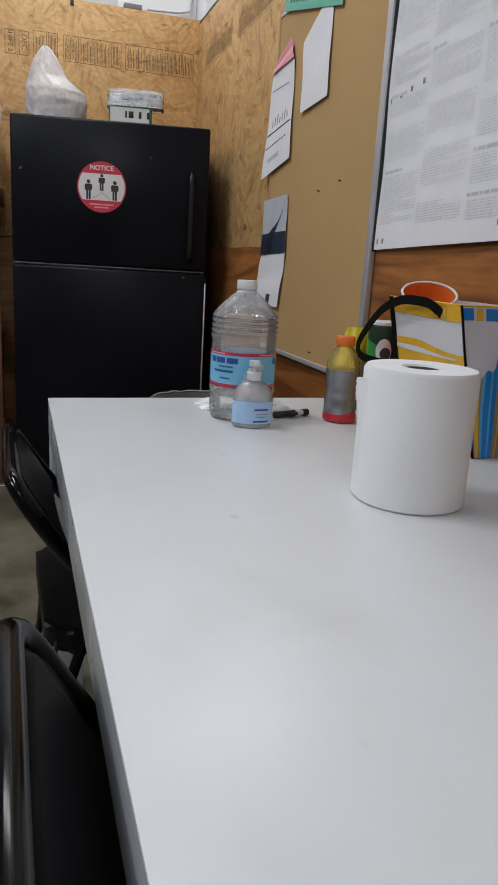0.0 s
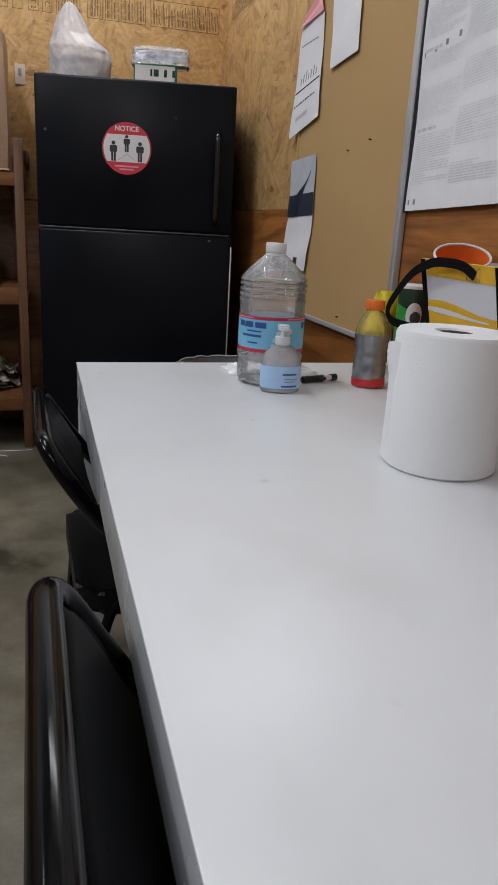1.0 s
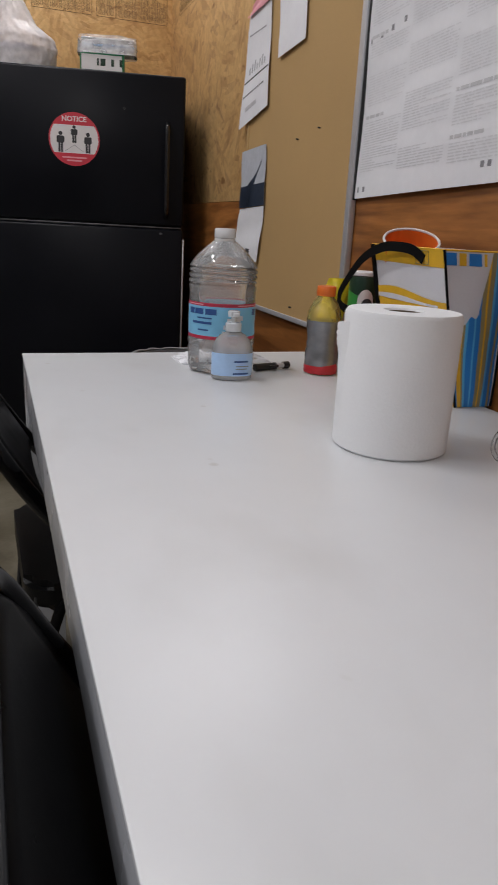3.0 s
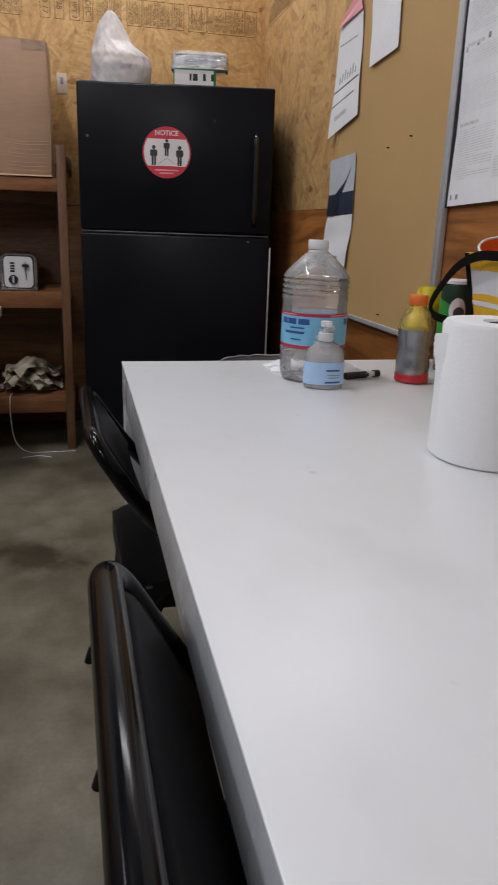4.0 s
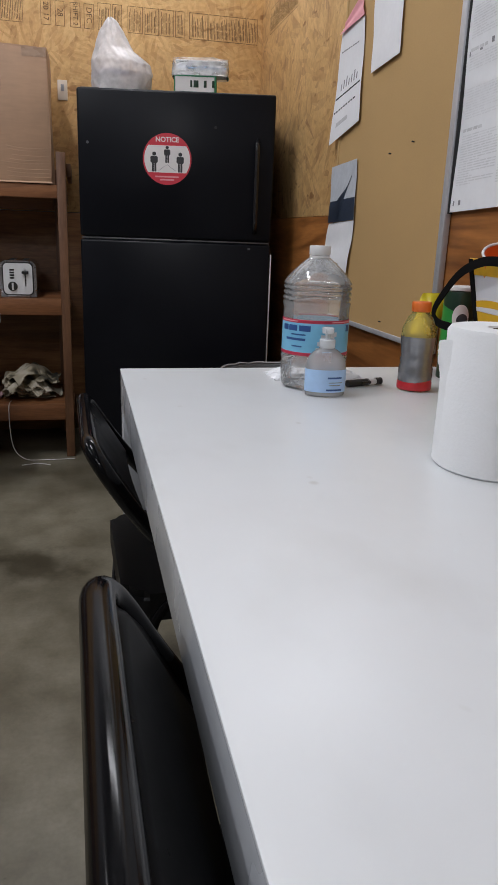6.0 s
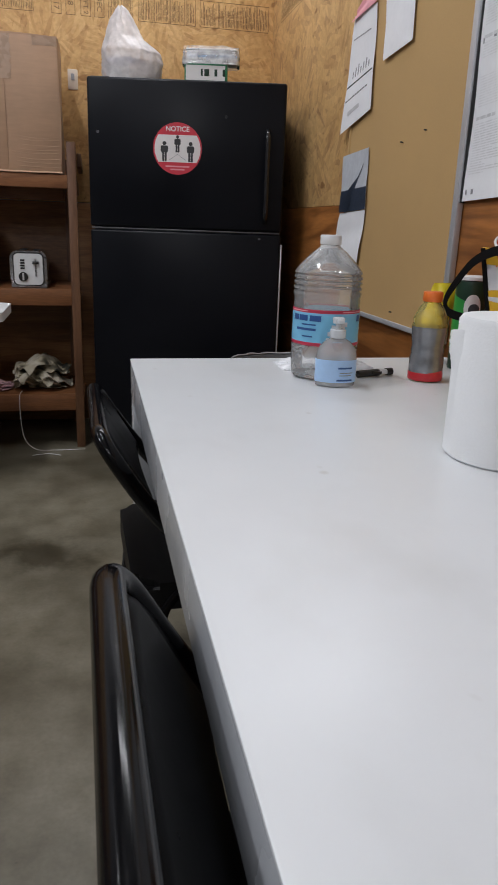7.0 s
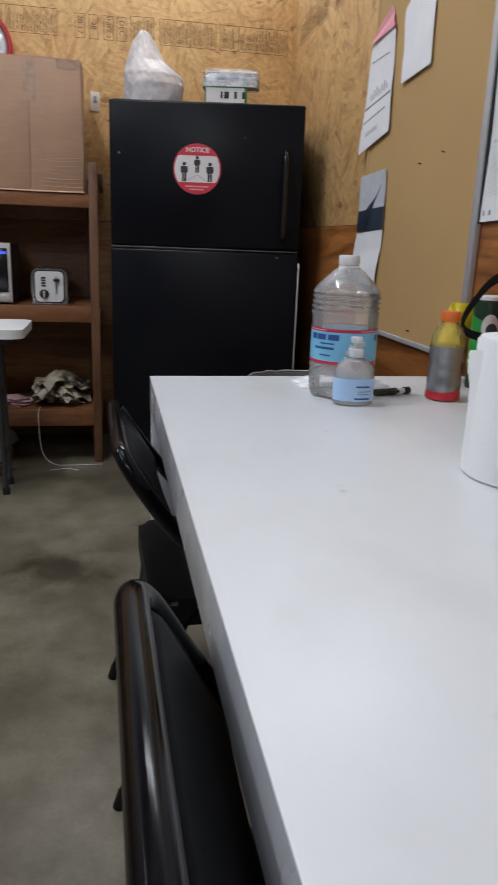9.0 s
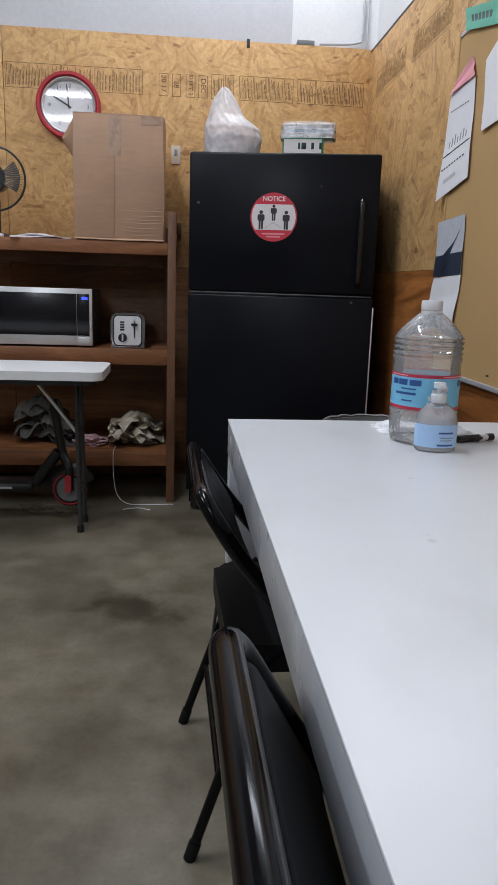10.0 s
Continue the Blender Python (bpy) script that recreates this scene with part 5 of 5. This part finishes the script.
patch("left", 0.0, 1.0, 0.89, 1.0, YELLOW)
patch("left", 0.0, 1.0, 0.0, 0.70, YELLOW, 0.025)
patch("left", 0.05, 0.9, 0.635, 0.662, BAG_WHITE, 0.012, 0.002)
def stripe(u0, u1, mt, low, high):
    """A printed band on the striped face that bends towards the far edge as it rises."""
    p0, p1 = F["front"]

    def fn(u, v):
        uu = u0 + (u1 - u0) * u
        vv = low(uu) + (high(uu) - low(uu)) * v
        uu = uu + 0.24 * vv ** 1.6 * (1 - uu)
        return bag_face(p0, p1, min(1.0, uu), vv, 0.0012)
    part("stripe", sheet(fn, 6, 14, 0.0004), mt, bg)


xs = 0.0
for w_, mt in ((0.05, BAG_BLUE), (0.09, YELLOW), (0.04, BAG_TAN), (0.05, BAG_SKY), (0.11, BAG_BLUE), (0.035, BAG_SKY), (0.09, BAG_BLUE), (0.08, BAG_TAN), (0.04, YELLOW), (0.09, BAG_TAN), (0.05, BAG_SKY), (0.1, BAG_BLUE), (0.06, BAG_TAN), (0.055, BAG_BLUE)):
    stripe(xs, min(1, xs + w_), mt, lambda u: 0.0, lambda u: min(1.0, 0.53 + 0.2 * u + 2.0 * max(0.0, u - 0.42) + 0.015 * math.sin(30 * u)))
    xs += w_
for u0, u1, mt in ((0.0, 0.16, BAG_BLUE), (0.2, 0.3, YELLOW), (0.34, 0.52, BAG_BLUE), (0.56, 0.6, YELLOW)):
    patch("front", u0, u1, 0.91, 0.985, mt)
for c in ("left", "front"):
    p0, p1 = F[c]
    part("piping", tube([bag_face(p0, p1, 1.0, v / 12, 0.001) for v in range(13)], 0.0025, 8), BLACK_WEB, bg, "black edge piping")
part("rim", tube([bag_face(*F["left"], u / 8, 1.0) for u in range(9)] + [bag_face(*F["front"], u / 8, 1.0) for u in range(9)], 0.0018, 6), YELLOW, bg)
strap = smooth_path([(0.714, 1.352, TZ + 0.268), (0.709, 1.385, TZ + 0.283), (0.706, 1.43, TZ + 0.287), (0.708, 1.50, TZ + 0.283), (0.714, 1.585, TZ + 0.258), (0.722, 1.66, TZ + 0.213), (0.728, 1.712, TZ + 0.168), (0.733, 1.705, TZ + 0.142), (0.74, 1.64, TZ + 0.136), (0.747, 1.56, TZ + 0.138)], 8)
part("handle", ribbon(strap, 0.0185, (1, 0, 0), 0.002), BLACK_WEB, bg, "black webbing handle")
part("handle", ribbon([bag_face(*F["left"], 0.02, v / 10, 0.003) for v in range(11)], 0.016, (1, 0, 0), 0.002), BLACK_WEB, bg, "black webbing sewn down the edge")
seam_box = [(0.66, 0.9), (0.82, 0.9), (0.82, 0.985), (0.66, 0.985), (0.66, 0.9), (0.82, 0.985), (0.66, 0.985), (0.82, 0.9)]
part("stitching", tube([bag_face(*F["left"], u, v, 0.0026) for u, v in seam_box], 0.0006, 5), BAG_TAN, bg, "crossed stitching")
tub = thing("orange_tub", pose(0.776, 1.5, TZ + 0.299, 22, -10, 0) @ pose(0, 0, -0.295), "orange tub with white rim leaning in the bag", "tub")
part("tub", lathe([(0.004, 0.0), (0.032, 0.0), (0.057, 0.293), (0.054, 0.293), (0.03, 0.008), (0.004, 0.008)], 40), ORANGE, tub)
part("rim", tube([(0.0565 * math.cos(2 * math.pi * k / 36), 0.0565 * math.sin(2 * math.pi * k / 36), 0.295) for k in range(36)], 0.0028, 8, closed=True), WHITE_PL, tub)

can = thing("snack_can", pose(0.813, 1.75, TZ), "tall green snack can with white rim", "can")
part("can", lathe([(0.036, 0), (0.037, 0.003), (0.037, 0.206), (0.036, 0.209)], 40), DARK_GREEN, can)
part("band", sheet(lambda u, v: (0.0374 * math.sin(radians(-115 + 85 * u)), -0.0374 * math.cos(radians(-115 + 85 * u)), 0.05 + (0.13 - 0.02 * u) * v), 16, 6, 0.0003), GREEN, can, "bright green print")
part("rim", lathe([(0.0375, 0.211), (0.0385, 0.212), (0.0385, 0.219), (0.036, 0.221), (0.003, 0.221)], 40), WHITE_PL, can, "white plastic lid")


def round_mark(r, ang, z, ra, rz, thick=0.0003):
    """A round patch on an upright can."""
    def fn(u, v):
        a, k = 2 * math.pi * u, max(v, 0.02)
        b = radians(ang + ra * k * math.cos(a))
        return (r * math.sin(b), -r * math.cos(b), z + rz * k * math.sin(a))
    return sheet(fn, 24, 4, thick)


part("emblem", round_mark(0.038, -20, 0.15, 30, 0.03), STICKER_WHITE, can)
part("emblem", round_mark(0.0384, -14, 0.144, 20, 0.015), DARK_INK, can, "dark bar")
ch_ = thing("chip_bag", pose(0.79, 1.828, TZ), "yellow crinkled snack bag beside the can", "snack bag")


def chips(u, v):
    a = 2 * math.pi * u
    s = math.sin(math.pi * min(1, 0.12 + v * 0.86)) ** 0.5
    return (0.036 * math.cos(a) * (0.62 + 0.38 * min(1.0, v * 1.6)) - 0.05 * (1 - v) + 0.004 * noise.noise(Vector((9 * u, 9 * v, 1))), 0.022 * math.sin(a) * s + 0.004 * noise.noise(Vector((9 * u, 12 * v, 6))), 0.197 * v)


part("wrapper", sheet(chips, 40, 24, 0.0005), LEMON, ch_)

jar = thing("jar_mug", pose(0.668, 0.95, TZ), "small glass jar with handle, half full of white powder", "jar")
part("glass", lathe([(0.024, 0), (0.028, 0.003), (0.029, 0.05), (0.024, 0.062), (0.023, 0.066), (0.025, 0.068), (0.025, 0.08), (0.023, 0.082)], 36, cap=False), GLASS, jar)
part("powder", lathe([(0.0225, 0.003), (0.0265, 0.006), (0.0268, 0.034), (0.02, 0.037)], 36), PAPER, jar, "white powder")
part("handle", tube(smooth_path([(-0.026, 0.01, 0.052), (-0.045, 0.014, 0.05), (-0.05, 0.016, 0.03), (-0.04, 0.014, 0.012), (-0.028, 0.01, 0.014)], 6), 0.0035, 8), GLASS, jar)
bt = thing("dark_bottle", pose(0.818, 1.10, TZ), "dark grey drink bottle with round emblem", "bottle")
part("body", lathe([(0.03, 0), (0.036, 0.004), (0.036, 0.12), (0.03, 0.15), (0.018, 0.175), (0.016, 0.19)], 36), surf("dark_blue_bottle", (0.03, 0.045, 0.07), 0.2), bt)
part("cap", lathe([(0.018, 0.188), (0.019, 0.19), (0.019, 0.206), (0.017, 0.208)], 28), BLACK_PL, bt)
part("emblem", sheet(lambda u, v: (0.0365 * math.sin(radians(-75 + 40 * u)), -0.0365 * math.cos(radians(-75 + 40 * u)), 0.07 + 0.03 * v), 8, 8, 0.0003), STICKER_WHITE, bt)
